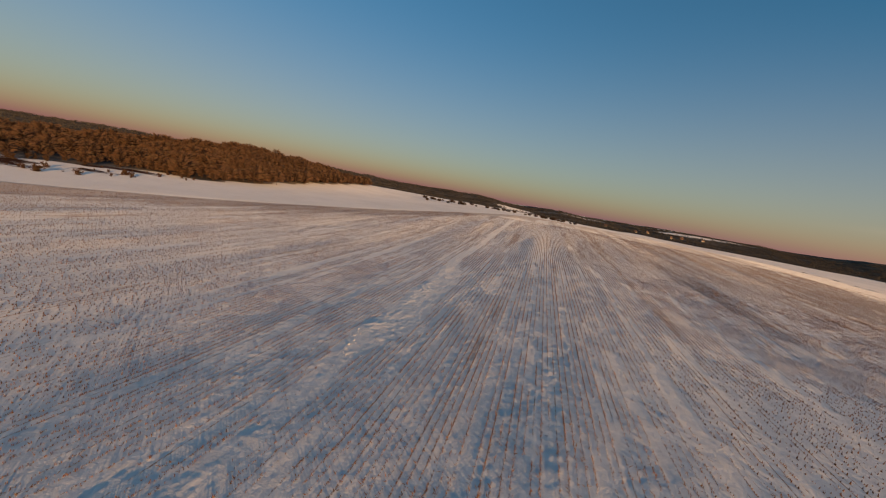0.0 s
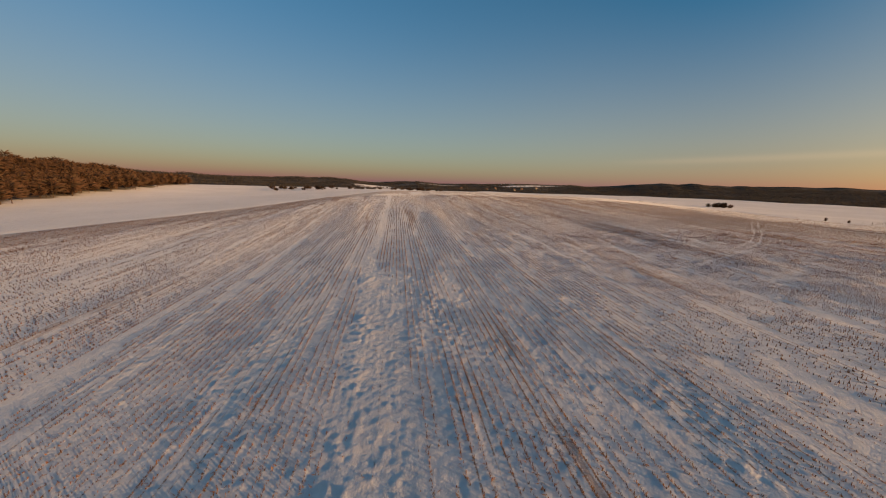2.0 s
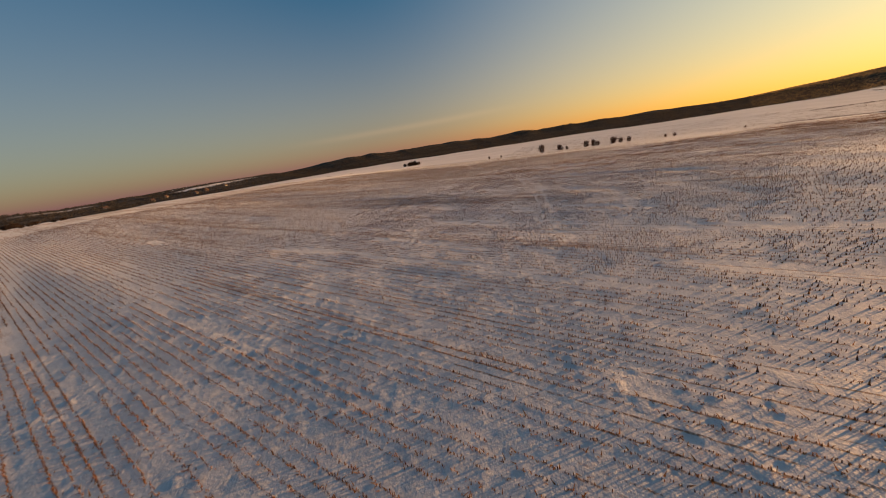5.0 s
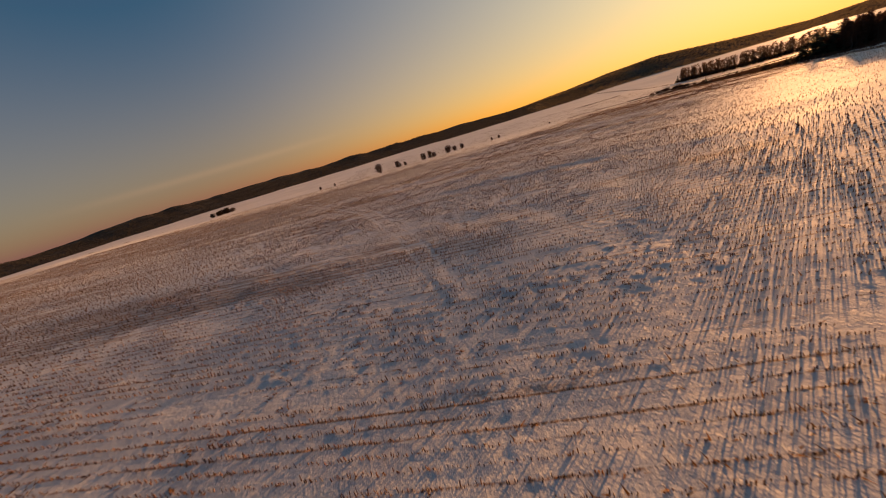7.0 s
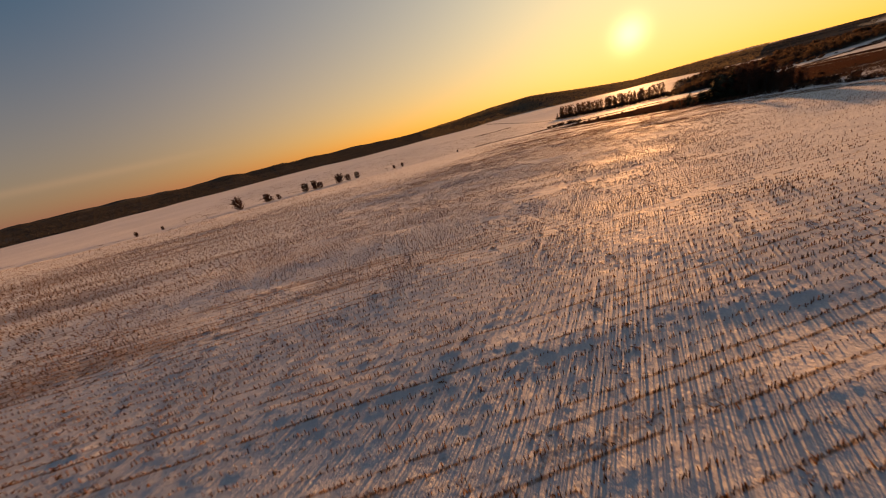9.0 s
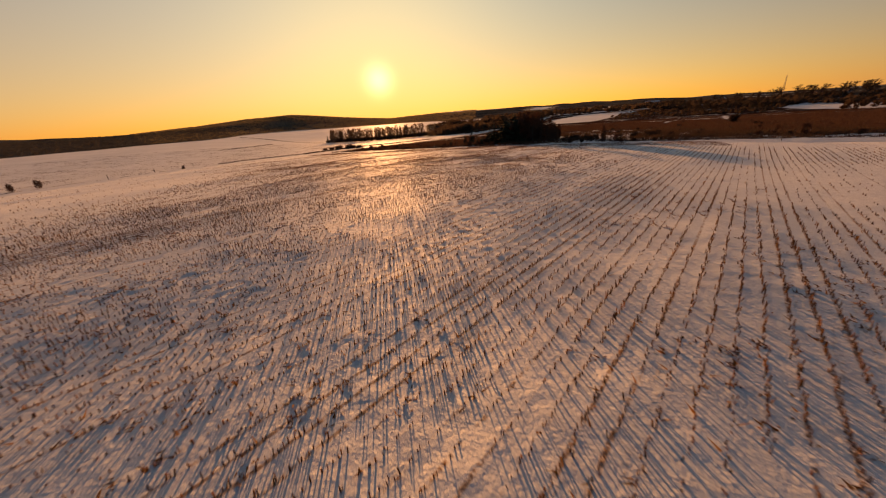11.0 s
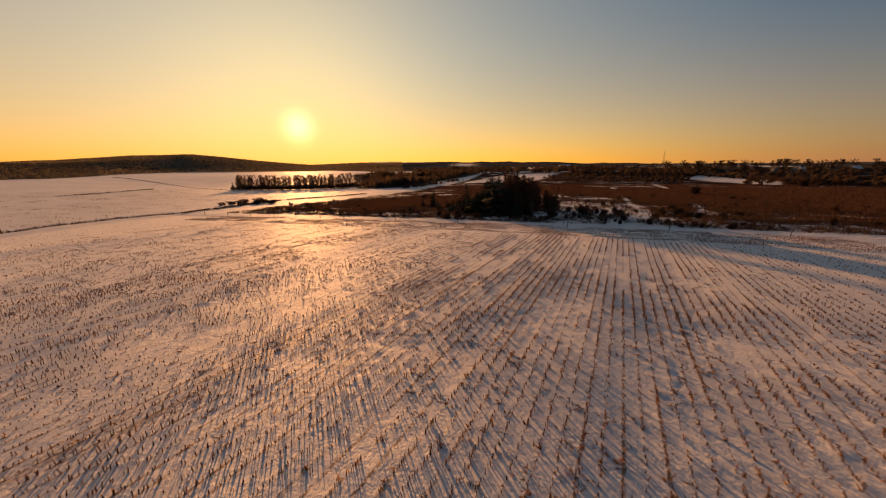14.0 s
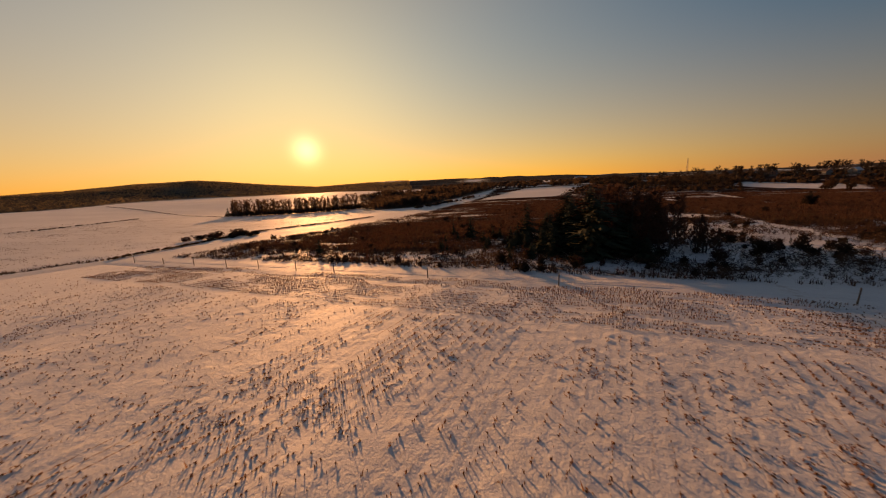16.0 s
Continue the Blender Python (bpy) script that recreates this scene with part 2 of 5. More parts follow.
def land_material():
    """Open land under snow; dead grass and forest floor where the masks say so."""
    m, n, l, b = nodes_of("snowy_land")
    tc = n.new("ShaderNodeTexCoord")
    co = tc.outputs["Object"]
    big = noise_tex(n, l, co, 0.02, 4)
    mid = noise_tex(n, l, co, 0.45, 6, 0.66)
    fine = noise_tex(n, l, co, 2.6, 4, 0.6)
    base = blend(n, l, ramp(n, l, big, 0.35, 0.65), (0.57, 0.58, 0.60), (0.48, 0.495, 0.515))
    g = attribute(n, "grass")
    k = maths(n, l, "ADD", maths(n, l, "MULTIPLY", mid, 0.6), maths(n, l, "MULTIPLY", fine, 0.4))
    k = maths(n, l, "ADD", k, maths(n, l, "MULTIPLY", g, 0.62))
    cover = maths(n, l, "MULTIPLY", ramp(n, l, k, 0.78, 0.95), ramp(n, l, g, 0.02, 0.12))
    sward = noise_tex(n, l, co, 0.09, 5, 0.65)
    grass = blend(n, l, ramp(n, l, fine, 0.3, 0.7), (0.055, 0.027, 0.018), (0.036, 0.021, 0.015))
    grass = blend(n, l, ramp(n, l, sward, 0.35, 0.65), grass, (0.065, 0.028, 0.018))
    # weeds and furrows showing faintly through the open snow
    st = n.new("ShaderNodeMapping")
    st.inputs["Rotation"].default_value = (0, 0, 0.5)
    st.inputs["Scale"].default_value = (1.0, 0.12, 1.0)
    l.new(co, st.inputs["Vector"])
    furrow = noise_tex(n, l, st.outputs[0], 0.8, 4, 0.65)
    weeds = maths(n, l, "MULTIPLY", ramp(n, l, maths(n, l, "ADD", maths(n, l, "MULTIPLY", furrow, 0.5), maths(n, l, "MULTIPLY", noise_tex(n, l, co, 1.3, 4, 0.7), 0.5)), 0.55, 0.64), 0.45)
    base = blend(n, l, weeds, base, (0.22, 0.13, 0.085))
    col = blend(n, l, cover, base, grass)
    w = attribute(n, "woods")
    # wooded ground is lightened too, in place of haze over the far hills
    col = blend(n, l, ramp(n, l, maths(n, l, "ADD", w, maths(n, l, "MULTIPLY", mid, 0.4)), 0.55, 0.8), col, blend(n, l, ramp(n, l, noise_tex(n, l, co, 0.011, 5, 0.7), 0.42, 0.62), (0.058, 0.052, 0.045), (0.13, 0.115, 0.10)))
    l.new(col, b.inputs["Base Color"])
    b.inputs["Roughness"].default_value = 0.72
    l.new(maths(n, l, "MULTIPLY", maths(n, l, "SUBTRACT", 1.0, maths(n, l, "MAXIMUM", cover, w)), 1.0), b.inputs["Specular IOR Level"])
    b.inputs["IOR"].default_value = 2.1
    l.new(maths(n, l, "MULTIPLY", maths(n, l, "SUBTRACT", 1.0, maths(n, l, "MAXIMUM", cover, w)), 0.10), b.inputs["Sheen Weight"])
    b.inputs["Sheen Roughness"].default_value = 0.6
    h = maths(n, l, "ADD", maths(n, l, "MULTIPLY", mid, 0.7), maths(n, l, "MULTIPLY", fine, 0.35))
    h = maths(n, l, "ADD", h, maths(n, l, "MULTIPLY", furrow, 0.4))
    relief(n, l, b, h, 0.8, 0.35)
    return m


def plant_material(name, cols, rough=0.85, thin=0.0):
    """Dry plant matter; every stem, twig or clump a little different. thin: share of light let through."""
    m, n, l, b = nodes_of(name)
    geo = n.new("ShaderNodeNewGeometry")
    cr = n.new("ShaderNodeValToRGB")
    for k, c in enumerate(cols):
        e = cr.color_ramp.elements
        el = e[k] if k < 2 else e.new(1.0)
        el.position, el.color = k / max(1, len(cols) - 1), (*c, 1)
    for k in range(len(cols)):
        cr.color_ramp.elements[k].position = k / max(1, len(cols) - 1)
    l.new(geo.outputs["Random Per Island"], cr.inputs[0])
    tc = n.new("ShaderNodeTexCoord")
    f = noise_tex(n, l, tc.outputs["Object"], 3.0, 3)
    col = blend(n, l, ramp(n, l, f, 0.3, 0.7), cr.outputs[0], cols[0])
    l.new(col, b.inputs["Base Color"])
    b.inputs["Roughness"].default_value = rough
    b.inputs["Specular IOR Level"].default_value = 0.25
    if thin:
        t = n.new("ShaderNodeBsdfTranslucent")
        l.new(col, t.inputs["Color"])
        mix = n.new("ShaderNodeMixShader")
        mix.inputs[0].default_value = thin
        l.new(b.outputs[0], mix.inputs[1])
        l.new(t.outputs[0], mix.inputs[2])
        l.new(mix.outputs[0], n["Material Output"].inputs[0])
    return m


def solid_material(name, col, col2, scale=2.0, rough=0.8, bump=0.02):
    m, n, l, b = nodes_of(name)
    tc = n.new("ShaderNodeTexCoord")
    f = noise_tex(n, l, tc.outputs["Object"], scale, 5, 0.6)
    g = noise_tex(n, l, tc.outputs["Object"], scale * 7, 3, 0.6)
    l.new(blend(n, l, ramp(n, l, f, 0.3, 0.7), col, col2), b.inputs["Base Color"])
    b.inputs["Roughness"].default_value = rough
    relief(n, l, b, g, 0.5, bump)
    return m


M_FIELD = field_material()
M_LAND = land_material()
M_STEM = plant_material("maize_stubble", [(0.12, 0.06, 0.029), (0.26, 0.125, 0.053), (0.45, 0.22, 0.085)], thin=0.4)
M_LEAF = plant_material("maize_leaves", [(0.26, 0.13, 0.05), (0.40, 0.20, 0.08), (0.52, 0.30, 0.13)], thin=0.5)
M_TWIG = plant_material("bare_twigs", [(0.034, 0.026, 0.021), (0.05, 0.036, 0.028), (0.07, 0.047, 0.034)], thin=0.45)
M_BIRCH = plant_material("reddish_twigs", [(0.08, 0.042, 0.03), (0.11, 0.055, 0.038), (0.15, 0.07, 0.047)], thin=0.3)
M_BARK = solid_material("bark", (0.09, 0.07, 0.055), (0.05, 0.04, 0.03), 3.0, 0.9, 0.03)
M_NEEDLE = plant_material("conifer_needles", [(0.018, 0.03, 0.016), (0.03, 0.045, 0.022), (0.045, 0.06, 0.03)])
M_GRASS = plant_material("dead_grass", [(0.08, 0.042, 0.025), (0.13, 0.065, 0.035), (0.20, 0.11, 0.06)])
M_REED = plant_material("rusty_grass", [(0.085, 0.042, 0.026), (0.12, 0.056, 0.034), (0.15, 0.068, 0.040)], thin=0.3)
# greys raised so that distance haze is painted into the colour
M_FARWOOD = plant_material("distant_woods", [(0.075, 0.068, 0.06), (0.11, 0.096, 0.082), (0.085, 0.085, 0.07)], thin=0.4)
# colour lightened to paint in the sunlit haze before the hill
M_HAZEWOOD = plant_material("hazed_sunward_woods", [(0.21, 0.165, 0.105), (0.22, 0.17, 0.105), (0.20, 0.165, 0.10)], thin=0.75)
M_NEARWOOD = plant_material("brown_woods", [(0.085, 0.052, 0.036), (0.15, 0.082, 0.052), (0.10, 0.08, 0.046)], thin=0.45)
M_HEATH = plant_material("brown_heath", [(0.075, 0.045, 0.03), (0.10, 0.06, 0.038), (0.13, 0.075, 0.045)], thin=0.5)
# paled to paint in the glow of haze and low sun behind the belt
M_BELT = plant_material("haze_paled_twigs", [(0.15, 0.095, 0.06), (0.19, 0.12, 0.075), (0.23, 0.15, 0.095)], thin=0.65)
M_GREYWOOD = plant_material("grey_brown_woods", [(0.085, 0.058, 0.042), (0.11, 0.073, 0.05), (0.10, 0.07, 0.046)], thin=0.6)
M_POST = solid_material("weathered_post", (0.16, 0.11, 0.07), (0.09, 0.065, 0.045), 4.0, 0.9, 0.01)
M_WALL = solid_material("plaster_wall", (0.30, 0.28, 0.26), (0.24, 0.22, 0.20), 0.8, 0.85, 0.01)
M_BRICK = solid_material("brick_wall", (0.32, 0.17, 0.11), (0.24, 0.12, 0.08), 1.2, 0.85, 0.02)
M_ROOFSNOW = solid_material("snowy_roof", SNOW_A, SNOW_B, 0.7, 0.7, 0.04)
M_CRUST = solid_material("snow_crust", SNOW_A, SNOW_B, 3.0, 0.7, 0.03)
M_ROOF = solid_material("dark_roof", (0.10, 0.06, 0.05), (0.06, 0.04, 0.035), 1.0, 0.8, 0.02)
M_STEEL = solid_material("grey_steel", (0.22, 0.20, 0.19), (0.15, 0.14, 0.13), 1.0, 0.5, 0.004)


def glass_material():
    m, n, l, b = nodes_of("window_glass")
    b.inputs["Base Color"].default_value = (0.03, 0.035, 0.04, 1)
    b.inputs["Roughness"].default_value = 0.08
    b.inputs["Specular IOR Level"].default_value = 0.8
    return m


M_GLASS = glass_material()

# ---------------------------------------------------------------- lie of the land
def lattice(i, j, seed):
    h = (i.astype(np.int64) * 374761393 + j.astype(np.int64) * 668265263 + seed * 974711) & 0xFFFFFFFF
    h = ((h ^ (h >> 13)) * 1274126177) & 0xFFFFFFFF
    return ((h ^ (h >> 16)) & 0xFFFF) / 65535.0


def value_noise(x, y, seed):
    """Smooth noise from -1 to 1 with cells one unit wide."""
    i, j = np.floor(x), np.floor(y)
    fx, fy = x - i, y - j
    fx, fy = fx * fx * (3 - 2 * fx), fy * fy * (3 - 2 * fy)
    a, b = lattice(i, j, seed), lattice(i + 1, j, seed)
    c, d = lattice(i, j + 1, seed), lattice(i + 1, j + 1, seed)
    return 2 * ((a * (1 - fx) + b * fx) * (1 - fy) + (c * (1 - fx) + d * fx) * fy) - 1


def step(x, lo, hi):
    t = np.clip((x - lo) / (hi - lo), 0, 1)
    return t * t * (3 - 2 * t)


SWELL = np.array([0.56, -1.92, -0.95, -1.38, -10.17, -2.69, -2.85, -2.11, -1.84, 2.02, -6.64, 1.11, -0.09, 2.42, -2.01, -6.18, 2.29, 0.47, -0.83, -6.67, 7.82, -0.53, -0.18, -1.34, -0.17, 0.28, -1.85, -0.93, -3.28, 1.96, -4.51, 1.21, 5.51, 3.01, -0.29, 2.20, -0.86, 0.37, 1.54, -0.85, 0.20, 1.02, 0.93, 2.24, 0.36, -1.27, 0.52, 0.57])
SX, SY = [a.ravel() for a in np.meshgrid(np.arange(-150, 601, 150), np.arange(-450, 601, 150))]
# far hills: bearing in degrees, rise of the crest above eye level in degrees
HILL_AZ = [0, 4, 7, 11, 16, 20, 27, 34, 43, 52, 57, 64, 74, 77, 82, 84, 88, 100, 112, 119, 125, 131, 137, 146, 158, 168, 184, 197, 210, 230, 270, 306, 310, 315, 320, 325, 345, 350, 356, 360]
HILL_EL = [0.8, 0.35, 0.25, 0.6, 0.4, 0.45, 0.85, 0.8, 0.8, 1.4, 1.2, 1.3, 1.2, 1.1, 1.3, 1.0, 1.05, 0.9, 0.8, 1.1, 1.75, 1.85, 1.3, 0.45, 0.85, 0.9, 0.65, 0.15, -0.1, 0.0, 0.2, 0.65, 0.85, 0.85, 1.05, 1.25, 0.65, 0.7, 0.8, 0.8]
CX, CY = 150.0, 0.0


def polar(x, y):
    return np.degrees(np.arctan2(x - CX, y - CY)) % 360, np.hypot(x - CX, y - CY)


def hill_start(az):
    """How far off the far hills begin to rise."""
    return np.interp(az, [0, 40, 60, 105, 118, 130, 145, 165, 200, 360], [800, 700, 560, 560, 640, 860, 900, 700, 560, 800])


def land(x, y):
    """Height of the land without the small forms of the snow."""
    x, y = np.asarray(x, float), np.asarray(y, float)
    z = np.zeros(np.broadcast(x, y).shape)
    for k in range(len(SWELL)):
        z = z + SWELL[k] * np.exp(-((x - SX[k]) ** 2 + (y - SY[k]) ** 2) / (2 * 135.0**2))
    az, r = polar(x, y)
    start = hill_start(az)
    crest = 4 + 1500 * np.tan(np.radians(np.interp(az, HILL_AZ, HILL_EL) + (1 - step(az, 95, 110) * (1 - step(az, 160, 175))) * (0.10 * value_noise(az / 2.4, az * 0, 6) + 0.06 * value_noise(az / 0.8, az * 0, 7))))
    z = z + crest * step(r, start, 1500) + value_noise(x / 260, y / 260, 5) * 5 * step(r, 700, 1400)
    # wooded knoll north-west of the field
    z = z + 24 * np.exp(-(((x + 275) / 115) ** 2 + ((y - 460) / 145) ** 2))
    return z


ROW = radians(15.2)
ALONG, ACROSS = np.array([math.sin(ROW), math.cos(ROW)]), np.array([math.cos(ROW), -math.sin(ROW)])


def to_uv(x, y):
    return x * ACROSS[0] + y * ACROSS[1], x * ALONG[0] + y * ALONG[1]


def from_uv(v, u):
    return v * ACROSS[0] + u * ALONG[0], v * ACROSS[1] + u * ALONG[1]


def track_y(x):
    """The farm track along the field's south end."""
    return np.interp(x, [-50, 80, 155, 200, 245, 292], [-65, -74, -81.5, -90, -99, -107])


def ditch_x(y):
    """The grassy ditch along the field's east side."""
    return np.interp(y, [-110, -90, -40, 10, 40, 89, 130, 182, 300, 470, 700], [295, 300, 286, 269, 265, 265, 268, 300, 350, 410, 480])


def west_side(x, y):
    """Distance east of the meadow that borders the field."""
    return (x + 90) * 0.792 - (y - 180) * 0.61 + 4


def thin_east(x, y):
    """1 over the stubble proper, falling where the eastern strip lies almost clean."""
    v, u = to_uv(x, y)
    far = step(x - 207 - 0.35 * np.maximum(0, y - 120) - 0.9 * np.maximum(0, -20 - y) - 3 * value_noise(y / 14, x * 0, 23), -3, 7)
    bed = step(v + 1.2 * value_noise(u / 9, u * 0, 37), 179.5, 182.5) * (1 - step(y, 15, 60))
    bed = bed * (1 - 0.9 * np.exp(-(((v - 207 - 2 * value_noise(u / 7, u * 0, 39)) / 6) ** 4)))
    worn = step(value_noise(v / 6.0, u / 16.0, 38), 0.0, 0.4)
    return 1 - np.maximum(far, 0.85 * bed * (1 - 0.75 * worn))


def in_field(x, y, inset=0.0):
    """1 inside the maize field, falling to 0 at its borders."""
    v, u = to_uv(x, y)
    west = step(west_side(x, y), inset - 1.0, inset + 3.0)
    east = step(ditch_x(y) - 9 - x, inset - 2.0, inset + 4.0)
    south = step(y - track_y(x) - 2.5, inset - 1.0, inset + 2.0)
    north = step(540 - u, inset, inset + 8)
    return west * east * south * north



def strip_v(u):
    """The lumpy snow ridge between two passes of the harvester."""
    return np.interp(u, [20, 42, 80, 105, 140], [-18.5, -21, -22.2, -23.4, -22.7]) + 0.25 * np.sin(u / 3.7)


def lumpy_stretch(u):
    """Where the ridge widens into a trampled band."""
    return step(u, 32, 46) * (1 - step(u, 84, 104))


def lumpy_patch(v, u):
    """A patch of broken, clodded snow east of the trampled band."""
    side = v - strip_v(u)
    inside = step(side, 4, 8) * (1 - step(side, 18, 25)) * step(u, 54, 66) * (1 - step(u, 86, 98))
    return inside * step(value_noise(v / 3.2, u / 4.0, 66), -0.45, 0.25)


# pairs of wheel marks across the stubble
WHEELS = [[(205, 128), (187, 118.5), (161, 107), (130, 92), (107, 82.5), (86, 77.5), (66, 75)],
          [(269, -86), (258, -79.5), (240, -66), (231, -61), (221, -57), (211, -54.5)]]


def near_wheels(x, y):
    """Distance to the nearest wheel mark."""
    best = np.full(np.shape(x), 99.0)
    for line in WHEELS:
        for (ax, ay), (bx, by) in zip(line[:-1], line[1:]):
            dx, dy = bx - ax, by - ay
            n2 = math.hypot(dx, dy)
            t = np.clip(((x - ax) * dx + (y - ay) * dy) / n2**2, 0, 1)
            side = np.hypot(x - ax - t * dx, y - ay - t * dy)
            best = np.minimum(best, np.abs(side - 0.95))
    return best


def snow_relief(x, y, fine=1.0):
    """Drifts, clods and row ridges of the snow lying on the stubble."""
    v, u = to_uv(x, y)
    swell = 0.17 * value_noise(v / 7.5, u / 45.0, 29) + 0.26 * value_noise(v / 17.0, u / 70.0, 30)
    early = np.exp(-(((v + 5) / 42) ** 4)) * step(u, 0, 30) * (1 - step(u, 110, 170))
    swell = swell * (1 - 0.65 * early)
    # broad beds added to shade the snow by leaning away from the low sun: across from, crest, across to, height, along
    # from and to
    for lo, top, hi, high, u0, u1 in ((-55, 32, 150, 1.5, 0, 150), (35, 86, 150, 0.7, 25, 150), (100, 146, 205, 0.9, -45, 55)):
        shape = (step(v, lo, top) - 0.5) * (1 - step(v, top + 2, hi))
        swell = swell + high * shape * step(v, lo - 40, lo) * step(u, u0 - 35, u0 + 35) * (1 - step(u, u1 - 40, u1 + 40))
    z = 0.045 * value_noise(v / 5.5, u / 10.0, 11) + 0.025 * value_noise(v / 1.7, u / 2.6, 12)
    rough = step(value_noise(v / 3.0, u / 7.0, 20) + 0.5 * value_noise(v / 1.3, u / 2.0, 19), -0.1, 0.5)
    wv, wu = v + 0.35 * value_noise(v / 0.8, u / 0.8, 27), u + 0.35 * value_noise(v / 0.8, u / 0.8, 28)
    z = z + fine * (0.02 + 0.03 * rough + 0.012 * early) * np.maximum(0, value_noise(wv / 0.5, wu / 0.42, 14) - 0.05)
    z = z + fine * (0.012 + 0.018 * rough) * np.maximum(0, value_noise(v / 0.8, u / 0.7, 13) + 0.5 * value_noise(v / 0.36, u / 0.36, 25))
    z = z + fine * 0.012 * (0.4 + 0.6 * rough) * np.cos(2 * np.pi * v / 0.75)
    ridge = np.exp(-(((v - strip_v(u)) / 1.2) ** 2)) * step(value_noise(u / 5.0, u * 0, 26), -0.7, 0.1)
    z = z + ridge * (0.45 + 0.55 * lumpy_stretch(u)) * (0.05 + 0.13 * np.maximum(0, value_noise(v / 0.5, u / 0.6, 15) - 0.1) + 0.04 * value_noise(v / 1.0, u / 1.3, 16))
    side = v - strip_v(u)
    trampled = step(side, -0.6, 0.6) * (1 - step(side, 4.6, 5.8)) * lumpy_stretch(u)
    z = z + trampled * (0.048 * np.maximum(0, value_noise(v / 0.42, u / 0.38, 62) - 0.05) + 0.02 * value_noise(v / 1.4, u / 1.1, 63))
    z = z + lumpy_patch(v, u) * (0.082 * np.maximum(0, value_noise(v / 0.48, u / 0.44, 67) - 0.05) + 0.02 * value_noise(v / 1.2, u / 1.2, 68))
    # two long drifts, each with a steep side away from the sun; the lower one is added for its shade
    lip = v - np.interp(u, [50, 58, 66, 75, 90, 105], [75, 78, 82, 84.6, 85.4, 85]) - 0.5 * value_noise(u / 5.0, u * 0, 64)
    for back, high in ((0.0, 0.15), (19.0, 0.05)):
        drift = (high + 0.06 * value_noise(u / 4.0, v / 9.0, 65 + int(back))) * step(lip + back, -2.6, 0.3) * (1 - step(lip + back, 1.0, 16))
        swell = swell + drift * step(u, 48, 60) * (1 - step(u, 94, 112))
    clods = np.maximum(0, value_noise(x / 0.55, y / 0.55, 17) - 0.62) * step(value_noise(x / 14, y / 14, 18), 0.0, 0.5)
    z = z + 0.16 * fine * clods
    w = near_wheels(x, y)
    return swell + z * (0.6 + 0.4 * step(w, 0.15, 0.4)) - 0.012 * (1 - step(w, 0.12, 0.3))


def scrub_mask(x, y):
    """Where dead grass stands through the snow."""
    y, x = np.asarray(y, float), np.asarray(x, float)
    south = step(track_y(x) - 5.0 - y, 0, 2.5) * step(y, -700, -600)
    road_x = np.interp(-y, [100, 136, 167, 258, 421], [280, 282, 276, 259, 240])
    west = step(road_x - 4 - x, 0, 6)
    base = south * west * (0.64 + 0.18 * step(-y, 230, 330) + 0.14 * value_noise(x / 14, y / 9, 34) + 0.16 * value_noise(x / 45 + y / 60, y / 9 + x / 40, 36) + 0.12 * value_noise(x / 5, y / 4, 35))
    spots = 0.0
    for px, py, rx, ry, s in ((205, -165, 45, 26, 0.6), (225, -125, 30, 12, 0.35), (120, -190, 30, 40, 0.2), (60, -170, 60, 45, 0.6), (20, -230, 90, 55, 0.7), (-60, -190, 90, 70, 0.6), (150, -250, 60, 50, 0.5), (110, -128, 22, 8, 0.35)):
        spots = spots + s * np.exp(-(((x - px) / rx) ** 2 + ((y - py) / ry) ** 2) ** 2)
    snowy = 0.10 * np.exp(-(((x - 130) / 24) ** 2 + ((y + 120) / 30) ** 2)) + 0.3 * np.exp(-(((x - 236) / 10) ** 2 + ((y + 118) / 7) ** 2))
    # trodden paths between the bands of grass
    for line in ([(52, -330), (66, -262), (72, -237), (85, -197), (93, -172), (104, -144), (112, -118)], [(96, -290), (102, -250), (114, -195), (121, -162), (125, -144), (127, -130), (131, -111)]):
        for (ax, ay), (bx, by) in zip(line[:-1], line[1:]):
            t = np.clip(((x - ax) * (bx - ax) + (y - ay) * (by - ay)) / ((bx - ax) ** 2 + (by - ay) ** 2), 0, 1)
            snowy = np.maximum(snowy, 0.6 * np.exp(-(np.hypot(x - ax - t * (bx - ax), y - ay - t * (by - ay)) / 1.9) ** 2))
    # snow lies open between the second path and the thicket, and in glades further east
    east = np.interp(-y, [100, 131, 162, 250], [133, 128, 122, 103])
    snowy = snowy + 0.44 * step(x, east - 2, east + 5) * (1 - step(x, 150, 166)) * (1 - step(-y, 200, 260)) * (0.6 + 0.6 * value_noise(x / 6, y / 5, 44))
    snowy = snowy + 0.75 * np.exp(-(((x - 238) / 10) ** 2 + ((y + 127) / 9) ** 2)) * step(value_noise(x / 3.2, y / 3.2, 45), -0.25, 0.3)
    # two strips of clean snow beyond the rough grass
    a, c = x + 40, y + 403
    strip = np.exp(-(((40 * c - 66 * a) / 2661) ** 8 + ((105 * a + 17 * c) / 2661) ** 8))
    strip = strip + np.exp(-(((x - 165 - 0.25 * (y + 490)) / 36) ** 12 + ((y + 480) / 98) ** 12))
    snowy = snowy + 1.6 * strip
    ditch = 0.95 * np.exp(-(((x - ditch_x(y)) / 2.0) ** 2)) * step(y, -113, -105)
    nw = 0.85 * step(value_noise(x / 16, y / 16, 33), -0.4, 0.4) * np.exp(-(((x + 215) / 42) ** 2 + ((y - 185) / 85) ** 2) ** 2)
    return np.clip(np.maximum(base + spots * south * west - snowy * south, ditch) + nw, 0, 1)


